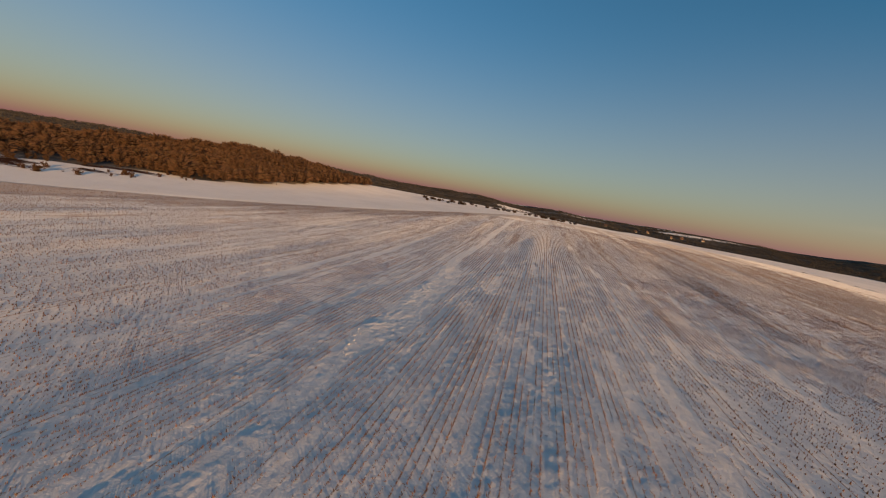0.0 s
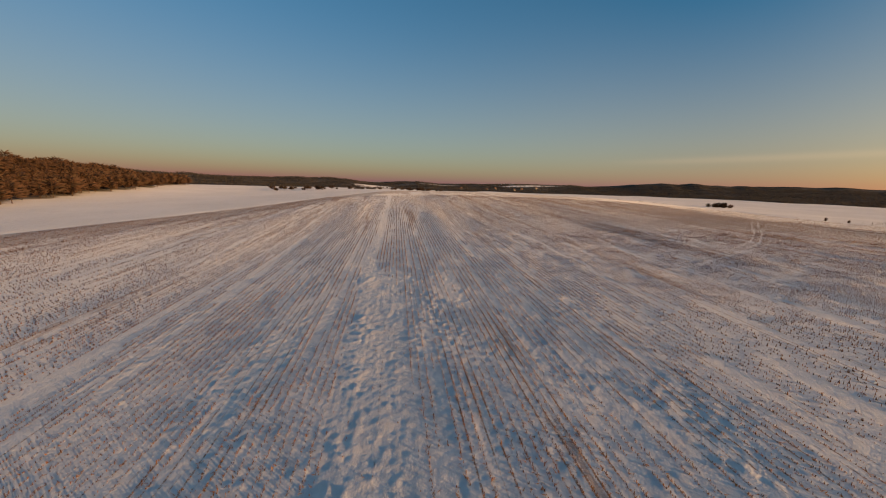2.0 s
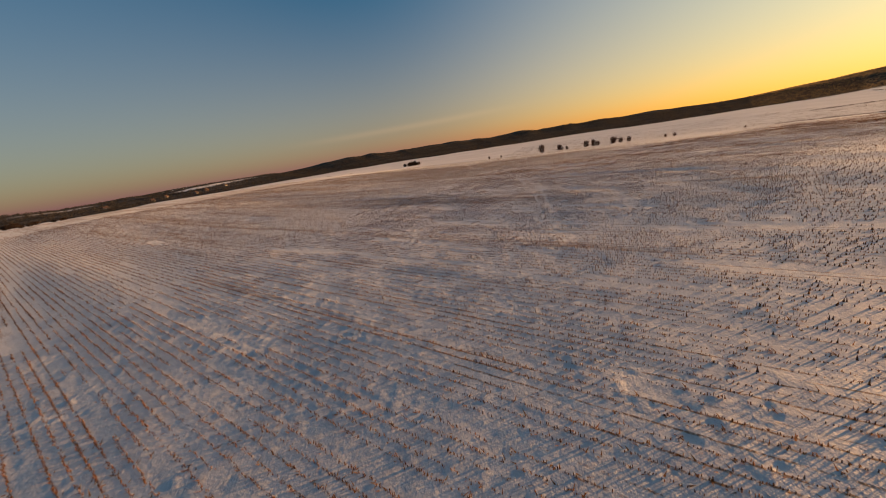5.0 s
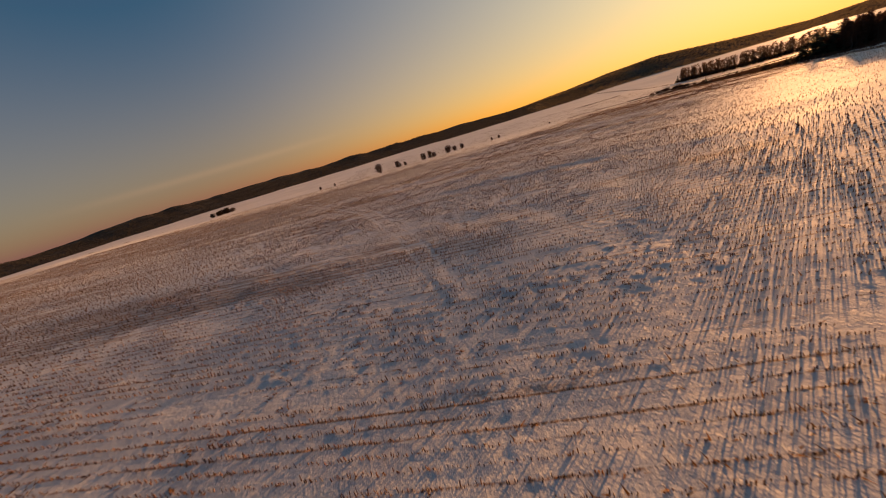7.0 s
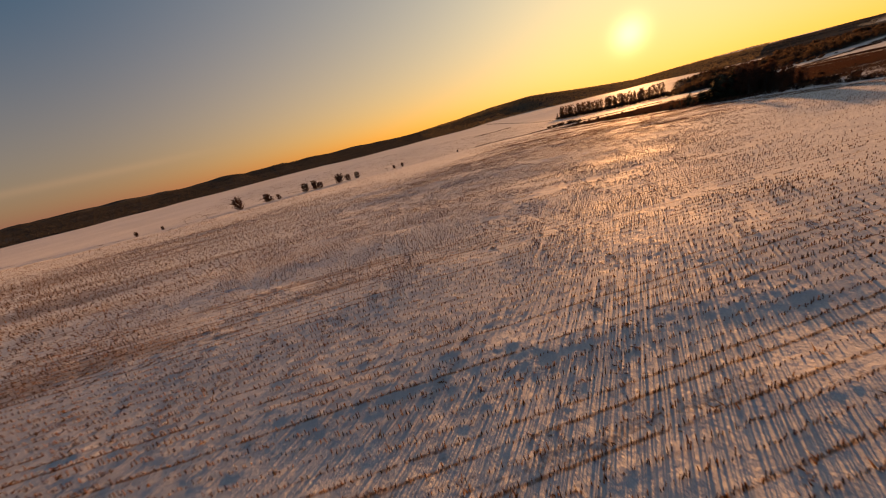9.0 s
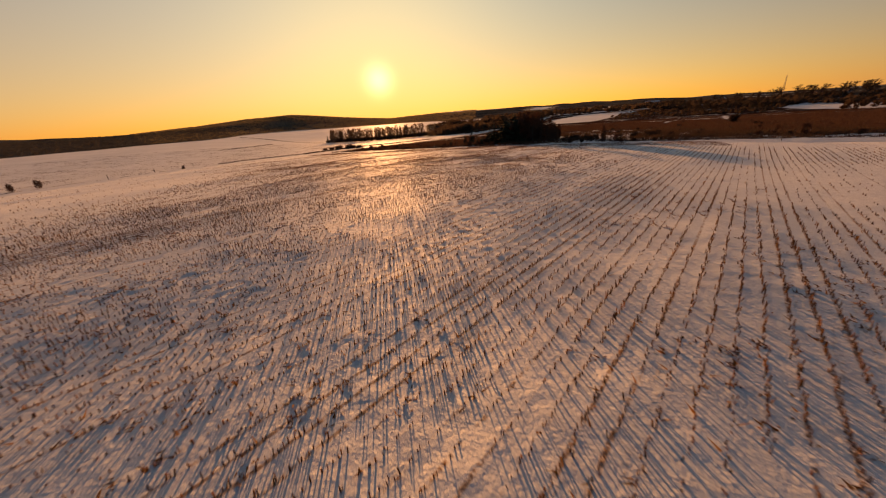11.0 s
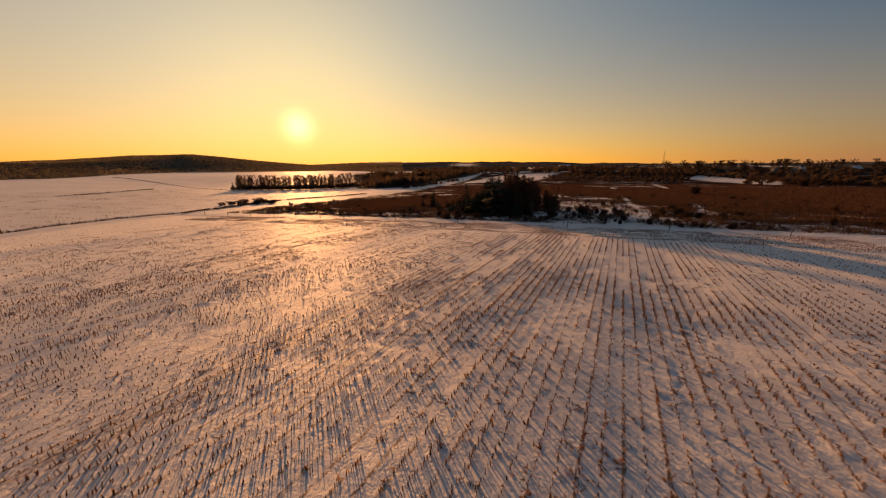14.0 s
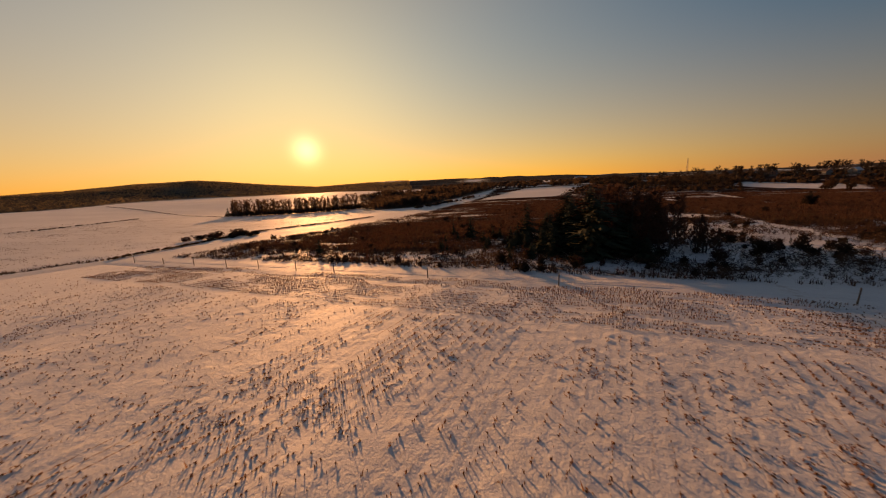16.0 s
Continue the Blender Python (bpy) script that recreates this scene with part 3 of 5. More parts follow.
def knoll_wood(x, y):
    """Metres into the wood on the knoll, from its edge along the meadow."""
    edge = np.interp(y, [200, 228, 263, 320, 390, 470, 560, 700], [-200, -168, -160, -152, -144, -134, -138, -200]) + 5 * value_noise(y / 17, y * 0, 48)
    return np.minimum(np.minimum(edge - x, x + 450), np.minimum(y - 222, 690 - y))


def woods_mask(x, y):
    """Where woodland covers the ground."""
    az, r = polar(x, y)
    edge = hill_start(az) + 40 + np.interp(az, [100, 114, 142, 150], [50, 14, 14, 50]) * value_noise(az / 4.0, az * 0, 21)
    edge = edge + np.interp(az, [100, 118, 126, 138, 145, 150], [0, 15, 50, 20, 0, 0])
    far = step(r, edge, edge + 25) * step(value_noise(x / 170, y / 170, 22), np.interp(az, [0, 40, 50, 140, 150, 190, 200, 360], [-0.5, -0.5, -1.4, -1.4, -0.7, -0.7, -0.6, -1.2]), np.interp(az, [0, 40, 50, 140, 150, 190, 200, 360], [-0.3, -0.3, -1.2, -1.2, -0.5, -0.5, -0.4, -1.0]))
    knoll = step(knoll_wood(x, y), 0, 8)
    west = step(1.2 - np.hypot((x + 330) / 120, (y - 260) / 130), 0, 0.2)
    lane_x = np.interp(-y, [100, 258, 421, 600], [300, 284, 260, 225])
    south = step(x - lane_x, 0, 12) * step(505 - x, 0, 15) * step(-y - 318 - 0.14 * np.abs(x - 330), 0, 10) * step(y + 640, 0, 20) * step(np.degrees(np.arctan2(x - 183, y + 60)), 150, 153)
    belt = step(1.1 - np.hypot((x - 425) / 75, (y + 372) / 28), 0, 0.3) * 0.5
    return np.clip(np.maximum(np.maximum(far, knoll), np.maximum(np.maximum(west, south), belt)), 0, 1)


def mesh_from(name, verts, faces, material, smooth=False, attrs=()):
    """One mesh from arrays of places and of equal-sided faces."""
    me = bpy.data.meshes.new(name)
    verts, faces = np.asarray(verts, np.float32), np.asarray(faces, np.int32)
    k = faces.shape[1]
    me.vertices.add(len(verts))
    me.vertices.foreach_set("co", verts.ravel())
    me.loops.add(faces.size)
    me.loops.foreach_set("vertex_index", faces.ravel())
    me.polygons.add(len(faces))
    me.polygons.foreach_set("loop_start", np.arange(0, faces.size, k, dtype=np.int32))
    me.polygons.foreach_set("loop_total", np.full(len(faces), k, np.int32))
    if smooth:
        me.polygons.foreach_set("use_smooth", np.ones(len(faces), bool))
    for key, values in attrs:
        me.attributes.new(key, "FLOAT", "POINT").data.foreach_set("value", np.asarray(values, np.float32).ravel())
    me.update(calc_edges=True)
    me.materials.append(material)
    return me


def grid_faces(rows, cols, wrap=False):
    i, j = np.meshgrid(np.arange(rows - 1), np.arange(cols if wrap else cols - 1), indexing="ij")
    k = (j + 1) % cols
    return np.stack([i * cols + j, i * cols + k, (i + 1) * cols + k, (i + 1) * cols + j], -1).reshape(-1, 4)


LANE = [(-50, -68), (80, -77), (155, -84.5), (200, -93), (245, -102), (280, -108), (288, -114), (288.5, -137), (281.5, -167), (264, -240), (243, -421)]


def near_lane(x, y):
    """Distance to the middle of the farm lane."""
    best = np.full(np.shape(x), 1e9)
    for (ax, ay), (bx, by) in zip(LANE[:-1], LANE[1:]):
        dx, dy = bx - ax, by - ay
        t = np.clip(((x - ax) * dx + (y - ay) * dy) / (dx * dx + dy * dy), 0, 1)
        best = np.minimum(best, np.hypot(x - ax - t * dx, y - ay - t * dy))
    return best


def make_ground():
    n = 480
    radii = np.r_[np.linspace(1, 420, 130), np.geomspace(424, 4700, 90)]
    a = np.linspace(0, 2 * np.pi, n, endpoint=False)
    x, y = CX + radii[:, None] * np.sin(a), CY + radii[:, None] * np.cos(a)
    scrub = scrub_mask(x, y)
    plain = step(near_lane(x, y), 2.5, 5.5)
    z = land(x, y) - 0.55 * in_field(x, y) - 2.2 * in_field(x, y, 8.0) + plain * 0.12 * value_noise(x / 9, y / 9, 31) + plain * scrub * 0.25 * value_noise(x / 3.1, y / 3.1, 32)
    # sunken ditch, and a raised verge beside the track
    z = z - 0.5 * np.exp(-(((x - ditch_x(y) - 2.5) / 1.5) ** 2)) * (y > -112) * (y < 240)
    verts = np.stack([x, y, z], -1).reshape(-1, 3)
    faces = grid_faces(len(radii), n, True)[:, ::-1]
    me = mesh_from("ground", verts, faces, M_LAND, True, (("grass", scrub), ("woods", woods_mask(x, y))))
    return tagged(new("ground", me), "open rolling land under thin evening snow", "ground", kind="structure")


# the stretches of the plan over which the field is seen from close by
CLOSE = [((0, 20), (-4, 70)), ((-4, 70), (30, 100)), ((30, 95), (70, 82)), ((70, 78), (115, 62)), ((115, 60), (150, 20)), ((150, 20), (172, -20)), ((172, -20), (185, -72)), ((190, -42), (222, -60))]


def close_by(x, y):
    best = np.full(np.shape(x), 1e9)
    for (ax, ay), (bx, by) in CLOSE:
        dx, dy = bx - ax, by - ay
        t = np.clip(((x - ax) * dx + (y - ay) * dy) / (dx * dx + dy * dy), 0, 1)
        best = np.minimum(best, np.hypot(x - ax - t * dx, y - ay - t * dy))
    return best


def straw_share(x, y):
    """How much straw and soil shows between the rows."""
    v, u = to_uv(x, y)
    s = 0.32 + 0.30 * value_noise(v / 6, u / 60, 41) + 0.30 * value_noise(v / 2.0, u / 30, 42) + 0.08 * np.sin(2 * np.pi * v / 6.0)
    s = s + 0.45 * step(x, 60, 140) * step(y, 50, 110) + 0.45 * (1 - step(west_side(x, y), 6, 60)) + 0.5 * (1 - step(west_side(x, y), 4, 22))
    s = s - 0.14 * np.exp(-(((v + 5) / 40) ** 4)) * (1 - step(u, 100, 170))
    s = np.minimum(s, 0.86) + 0.10 * value_noise(v / 0.9, u / 12, 43)
    s = s * (1 - 0.25 * step(-y, -60, 0) - 0.3 * step(-y, 20, 60)) * (1 - 0.9 * np.exp(-(((v - strip_v(u)) / 1.6) ** 2))) * (0.5 + 0.5 * thin_east(x, y))
    return np.clip(s * in_field(x, y, 1.0) * (0.62 + 0.38 * step(near_wheels(x, y), 0.1, 0.45)) + 0.6 * in_field(x, y, 1.0) * (1 - step(west_side(x, y) + 5 * value_noise(x / 9, y / 9, 49), 12, 36)), 0, 1.3)


def make_field():
    size = 12.0
    verts, faces, count = [], [], 0
    for v0 in np.arange(-216, 320, size):
        for u0 in np.arange(-160, 548, size):
            cx, cy = from_uv(v0 + size / 2, u0 + size / 2)
            if not in_field(np.array(cx), np.array(cy), -13.0) > 0.01:
                continue
            d = float(close_by(np.array(cx), np.array(cy)))
            n = (48 if d < 24 else 24 if d < 44 else 12 if d < 90 else 4 if d < 160 else 2) + 1
            s = np.linspace(0, size, n)
            vv, uu = np.meshgrid(v0 + s, u0 + s, indexing="ij")
            verts.append(np.stack([vv, uu], -1).reshape(-1, 2))
            faces.append(grid_faces(n, n) + count)
            count += n * n
    flat, faces = np.concatenate(verts), np.concatenate(faces)
    _, first, same = np.unique(np.round(flat * 1000).astype(np.int64) @ np.array([1, 10**7]), return_index=True, return_inverse=True)
    vv, uu = flat[first].T
    faces = same.reshape(-1)[faces]
    x, y = from_uv(vv, uu)
    edge, d = in_field(x, y), close_by(x, y)
    z = land(x, y) + snow_relief(x, y, 1 - 0.6 * step(d, 26, 40)) * (0.25 + 0.75 * edge) - 0.5 * (1 - edge) ** 2 - 0.35 * (edge < 0.001)
    verts, straw = np.stack([vv, uu, z], -1), straw_share(x, y)
    me = mesh_from("stubble_field", verts, faces, M_FIELD, True, (("straw", straw),))
    ob = new("stubble_field", me)
    ob.rotation_euler = (0, 0, -ROW)
    me.flip_normals()
    return tagged(ob, "harvested maize field under wind-worked thin snow", "field", kind="structure")


make_ground()
make_field()


def stems(cx, cy, cz, h, w, lean, rng):
    """Three-sided tapered stubs, one for each place."""
    n = len(cx)
    ang = rng.uniform(0, 2 * np.pi, n)
    tilt = rng.uniform(0, 2 * np.pi, n)
    k = np.arange(3) * 2 * np.pi / 3
    ax, ay = np.cos(ang[:, None] + k), np.sin(ang[:, None] + k)
    lo = np.stack([cx[:, None] + ax * w[:, None], cy[:, None] + ay * w[:, None], np.repeat((cz - 0.06)[:, None], 3, 1)], -1)
    ox, oy = np.cos(tilt) * lean * h, np.sin(tilt) * lean * h
    hi = np.stack([cx[:, None] + ax * (w * 0.75)[:, None] + ox[:, None], cy[:, None] + ay * (w * 0.75)[:, None] + oy[:, None], (cz + h)[:, None] + 0.25 * h[:, None] * rng.uniform(-1, 1, (n, 3))], -1)
    v = np.concatenate([lo, hi], 1).reshape(-1, 3)
    f = np.array([[0, 1, 4], [0, 4, 3], [1, 2, 5], [1, 5, 4], [2, 0, 3], [2, 3, 5]])
    return v, (f[None] + 6 * np.arange(n)[:, None, None]).reshape(-1, 3)


def stubble_places(v, u, rng):
    """Keep the places where stubs stand: rows with gaps, none on wheel marks or the ridge."""
    x, y = from_uv(v, u)
    keep = in_field(x, y, 3.0) > 0.8
    keep &= (near_wheels(x, y) > 0.2) | (rng.uniform(0, 1, len(x)) < 0.35)
    side = v - strip_v(u)
    keep &= ((side < -1.4) | (side > 1.5 + 4.2 * lumpy_stretch(u))) | (rng.uniform(0, 1, len(x)) < 0.04)
    keep &= rng.uniform(0, 1, len(x)) > 0.5 * lumpy_patch(v, u)
    gap = 0.75 * value_noise(np.round(v / 0.75) * 1.7, u / 6.0, 51) + 0.45 * value_noise(v / 5.0, u / 16.0, 52) + 0.25 * value_noise(v / 1.5, u / 2.0, 55)
    # whole rows lie buried for long stretches
    gap = gap + 0.6 * np.sign(value_noise(np.round(v / 0.75) * 2.3 + 0.5, u / 38.0, 61) + 0.15) * (1 - 0.85 * step(x, 25, 70) * step(y, 5, 35))
    gap = gap + 0.7 * value_noise(v / 2.4, u / 45.0, 60) * (1 - step(-y, -20, 40))
    thin = -0.48 + 0.55 * step(-y, 0, 75) - 0.45 * step(x, 20, 80)
    keep &= (gap > thin) & (y - track_y(x) > 14.5)
    keep &= rng.uniform(0, 1, len(x)) > 0.16 + 0.10 * step(-y, 45, 72)
    keep &= rng.uniform(0, 1, len(x)) < 0.34 + 0.66 * thin_east(x, y)
    return x[keep], y[keep], v[keep], u[keep]


def make_stubble():
    rng = np.random.default_rng(7)
    rows = np.arange(-280, 420)
    # single stubs close to the flight line
    us = np.arange(-130, 300, 0.15)
    vv, uu = np.meshgrid(rows * 0.75, us, indexing="ij")
    vv = vv.ravel() + rng.normal(0, 0.042, vv.size)
    uu = uu.ravel() + rng.normal(0, 0.05, uu.size)
    x, y = from_uv(vv, uu)
    near = close_by(x, y) < 26 + 18 * rng.uniform(0, 1, len(x))
    x, y, v, u = stubble_places(vv[near], uu[near], rng)
    # headland rows turn along the track
    hx = np.arange(110, 270, 0.15)
    hr = np.arange(0, 17)
    hxx, hrr = np.meshgrid(hx, hr, indexing="ij")
    hxx = hxx.ravel() + rng.normal(0, 0.06, hxx.size)
    hy = track_y(hxx) + 0.9 + hrr.ravel() * 0.75 + rng.normal(0, 0.05, hxx.size)
    ok = (value_noise(hxx / 5, hrr.ravel() * 1.7, 54) > -0.45) & (rng.uniform(0, 1, len(hxx)) > 0.1)
    x, y = np.r_[x, hxx[ok]], np.r_[y, hy[ok]]
    z = land(x, y) + snow_relief(x, y)
    deep = value_noise(x / 2.4, y / 2.4, 56) + 0.7 * value_noise(x / 7, y / 7, 57)
    early = (1 - step(x, 30, 80)) * step(y, -10, 20)
    h = np.clip((rng.normal(0.155, 0.045, len(x)) - (0.09 + 0.05 * step(-y, 0, 40)) * deep) * (1 - 0.15 * early - 0.42 * step(-y, 25, 60)), 0.0, 0.48) * (1 + 0.4 * (y - track_y(x) < 15.5))
    tall = h > 0.05
    x, y, z, h = (a[tall] for a in (x, y, z, h))
    vt, ft = stems(x, y, z, h, rng.uniform(0.016, 0.034, len(x)), rng.uniform(0, 0.32, len(x)), rng)
    me = mesh_from("maize_stubble", vt, ft, M_STEM)
    tagged(new("maize_stubble", me), "cut brown maize stubs standing in rows through snow", "stubble", kind="stuff")
    # torn leaves lying and leaning beside the stubs
    pick = rng.uniform(0, 1, len(x)) < 0.12 + 0.3 * step(straw_share(x, y), 0.4, 0.9) + 0.4 * (early[tall] > 0.5)
    lx, ly = x[pick] + rng.normal(0, 0.10, pick.sum()), y[pick] + rng.normal(0, 0.10, pick.sum())
    lz, n = land(lx, ly) + snow_relief(lx, ly), pick.sum()
    a, long, wide = rng.uniform(0, 2 * np.pi, n), rng.uniform(0.12, 0.38, n), rng.uniform(0.02, 0.05, n)
    rise = long * rng.uniform(0.1, 0.8, n)
    vt = np.stack([np.stack([lx - np.sin(a) * wide, ly + np.cos(a) * wide, lz], -1), np.stack([lx + np.sin(a) * wide, ly - np.cos(a) * wide, lz + 0.01], -1),
                   np.stack([lx + np.cos(a) * long, ly + np.sin(a) * long, lz + rise], -1)], 1).reshape(-1, 3)
    me = mesh_from("maize_leaves", vt, np.arange(len(vt)).reshape(-1, 3), M_LEAF)
    tagged(new("maize_leaves", me), "torn straw-coloured maize leaves lying on snow", "litter", kind="stuff")
    # ragged husks and leaf ends still clinging to the stubs of the southern part
    torn = (y < -15) & (rng.uniform(0, 1, len(x)) < 0.45 * step(-y, 12, 40))
    k = 5
    sx, sy, sz, sh = (np.repeat(a[torn], k) for a in (x, y, z, h))
    n = len(sx)
    a, long, wide = rng.uniform(0, 2 * np.pi, n), rng.uniform(0.05, 0.17, n), rng.uniform(0.012, 0.03, n)
    sz = sz + sh * rng.uniform(0.1, 1.0, n)
    vt = np.stack([np.stack([sx - np.sin(a) * wide, sy + np.cos(a) * wide, sz - 0.03], -1), np.stack([sx + np.sin(a) * wide, sy - np.cos(a) * wide, sz + 0.03], -1),
                   np.stack([sx + np.cos(a) * long, sy + np.sin(a) * long, np.maximum(sz + long * rng.uniform(-0.9, 0.5, n), sz - sh * 0.8)], -1)], 1).reshape(-1, 3)
    me = mesh_from("maize_husks", vt, np.arange(len(vt)).reshape(-1, 3), M_STEM)
    tagged(new("maize_husks", me), "ragged brown husks clinging to maize stubs", "stubble", kind="stuff")
    # heaps of chopped stalks and husks that the harvester left
    cx, cy = rng.uniform(-40, 210, 60000), rng.uniform(-80, 130, 60000)
    ok = (close_by(cx, cy) < 46) & (in_field(cx, cy, 3.0) > 0.8) & (value_noise(cx / 6, cy / 6, 58) + 0.5 * value_noise(cx / 1.5, cy / 1.5, 59) > 0.1)
    ok &= rng.uniform(0, 1, len(cx)) < (0.7 + 0.3 * step(-cy, 20, 45)) * step(cx, 15, 60) * (1 - step(close_by(cx, cy), 22, 46))
    cx, cy = cx[ok], cy[ok]
    k = 7
    lx, ly = (cx[:, None] + rng.normal(0, 0.13, (len(cx), k))).ravel(), (cy[:, None] + rng.normal(0, 0.13, (len(cx), k))).ravel()
    lz, n = land(lx, ly) + snow_relief(lx, ly), len(lx)
    a, long, wide = rng.uniform(0, 2 * np.pi, n), rng.uniform(0.08, 0.28, n), rng.uniform(0.015, 0.04, n)
    vt = np.stack([np.stack([lx - np.sin(a) * wide, ly + np.cos(a) * wide, lz - 0.01], -1), np.stack([lx + np.sin(a) * wide, ly - np.cos(a) * wide, lz + 0.03], -1),
                   np.stack([lx + np.cos(a) * long, ly + np.sin(a) * long, lz + long * rng.uniform(0.0, 0.7, n)], -1)], 1).reshape(-1, 3)
    me = mesh_from("maize_debris", vt, np.arange(len(vt)).reshape(-1, 3), M_STEM)
    tagged(new("maize_debris", me), "small heaps of chopped brown maize stalks on snow", "litter", kind="stuff")
    # farther off, short runs of stubs as one clump each
    us = np.arange(-150, 540, 0.42)
    vv, uu = np.meshgrid(rows * 0.75, us, indexing="ij")
    vv = vv.ravel() + rng.normal(0, 0.05, vv.size)
    uu = uu.ravel() + rng.normal(0, 0.2, uu.size)
    x, y = from_uv(vv, uu)
    dist = close_by(x, y)
    keep = (rng.uniform(0, 1, len(x)) < 1 - 0.8 * step(-y, -50, 10) * (1 - 0.75 * step(-y, 20, 45))) & (rng.uniform(0, 1, len(x)) < 1 - 0.5 * step(x, 160, 185) * (1 - step(y, 40, 70))) & (dist > 26 + 18 * rng.uniform(0, 1, len(x))) & (dist < 210) & (rng.uniform(0, 1, len(x)) < np.interp(dist, [30, 80, 210], [1.0, 0.9, 0.6]))
    x, y, v, u = stubble_places(vv[keep], uu[keep], rng)
    z = land(x, y) + snow_relief(x, y, 0.5)
    h = np.clip(rng.normal(0.24, 0.07, len(x)), 0.08, 0.45) * (1 - 0.38 * step(-y, -40, 10))
    n = len(x)
    a = rng.uniform(0, 2 * np.pi, (n, 1)) + np.arange(3) * 2 * np.pi / 3
    w = rng.uniform(0.05, 0.095, (n, 1))
    foot = np.stack([x[:, None] + w * np.cos(a), y[:, None] + w * np.sin(a), np.repeat(z[:, None] - 0.05, 3, 1)], -1)
    tip = np.stack([x + rng.normal(0, 0.05, n), y + rng.normal(0, 0.05, n), z + h * 1.15], -1)[:, None]
    vt = np.concatenate([foot, tip], 1).reshape(-1, 3)
    ft = (np.array([[0, 1, 3], [1, 2, 3], [2, 0, 3]])[None] + 4 * np.arange(n)[:, None, None]).reshape(-1, 3)
    me = mesh_from("maize_stubble", vt, ft, M_STEM)
    tagged(new("maize_stubble", me), "distant rows of brown maize stubs in snow", "stubble", kind="stuff")


make_stubble()

# ---------------------------------------------------------------- woods far off
def fan_trees(x, y, z, h, rng, slivers=12):
    """Bare crowns as loose sprays of slivers that let the light through."""
    n = len(x)
    a = rng.uniform(0, 2 * np.pi, (n, slivers))
    reach = h[:, None] * rng.uniform(0.2, 0.9, (n, slivers))
    t = rng.uniform(0.0, 0.8, (n, slivers))
    bz, ez = z[:, None] + h[:, None] * (t - 0.15), z[:, None] + h[:, None] * (t + rng.uniform(0.05, 0.3, (n, slivers)))
    w = h[:, None] * rng.uniform(0.08, 0.22, (n, slivers))
    cx, cy = x[:, None] + h[:, None] * rng.normal(0, 0.35, (n, slivers)), y[:, None] + h[:, None] * rng.normal(0, 0.35, (n, slivers))
    v = np.stack([np.stack([cx - np.sin(a) * w, cy + np.cos(a) * w, bz], -1), np.stack([cx + np.sin(a) * w, cy - np.cos(a) * w, bz], -1),
                  np.stack([cx + np.cos(a) * reach, cy + np.sin(a) * reach, ez], -1)], 2).reshape(-1, 3)
    return v, np.arange(len(v)).reshape(-1, 3)


def make_woodland(label, places, tall, material, seed):
    rng = np.random.default_rng(seed)
    x, y = places
    v, f = fan_trees(x, y, land(x, y), rng.uniform(0.65, 1.25, len(x)) * tall, rng)
    return tagged(new("woodland", mesh_from("woodland", v, f, material)), label, "woods", kind="stuff")


def scatter(n, seed, az0, az1, r0, r1):
    rng = np.random.default_rng(seed)
    az, r = np.radians(rng.uniform(az0, az1, n)), np.sqrt(rng.uniform(r0**2, r1**2, n))
    x, y = CX + r * np.sin(az), CY + r * np.cos(az)
    keep = woods_mask(x, y) > 0.6
    return x[keep], y[keep]


make_woodland("dark wooded ridge beyond the snowy fields", scatter(12000, 61, 38, 122, 560, 1250), 4.0, M_FARWOOD, 62)
# this wood takes the lighter colour with haze painted into it
make_woodland("wooded hill under the evening sun", scatter(22000, 63, 112, 160, 640, 1650), 3.0, M_HAZEWOOD, 64)
make_woodland("dark woods behind the village edge", scatter(8000, 65, 150, 235, 560, 1300), 2.4, M_FARWOOD, 66)
make_woodland("patchy woods on low hills", scatter(11000, 67, 300, 400, 650, 1650), 4.5, M_FARWOOD, 68)


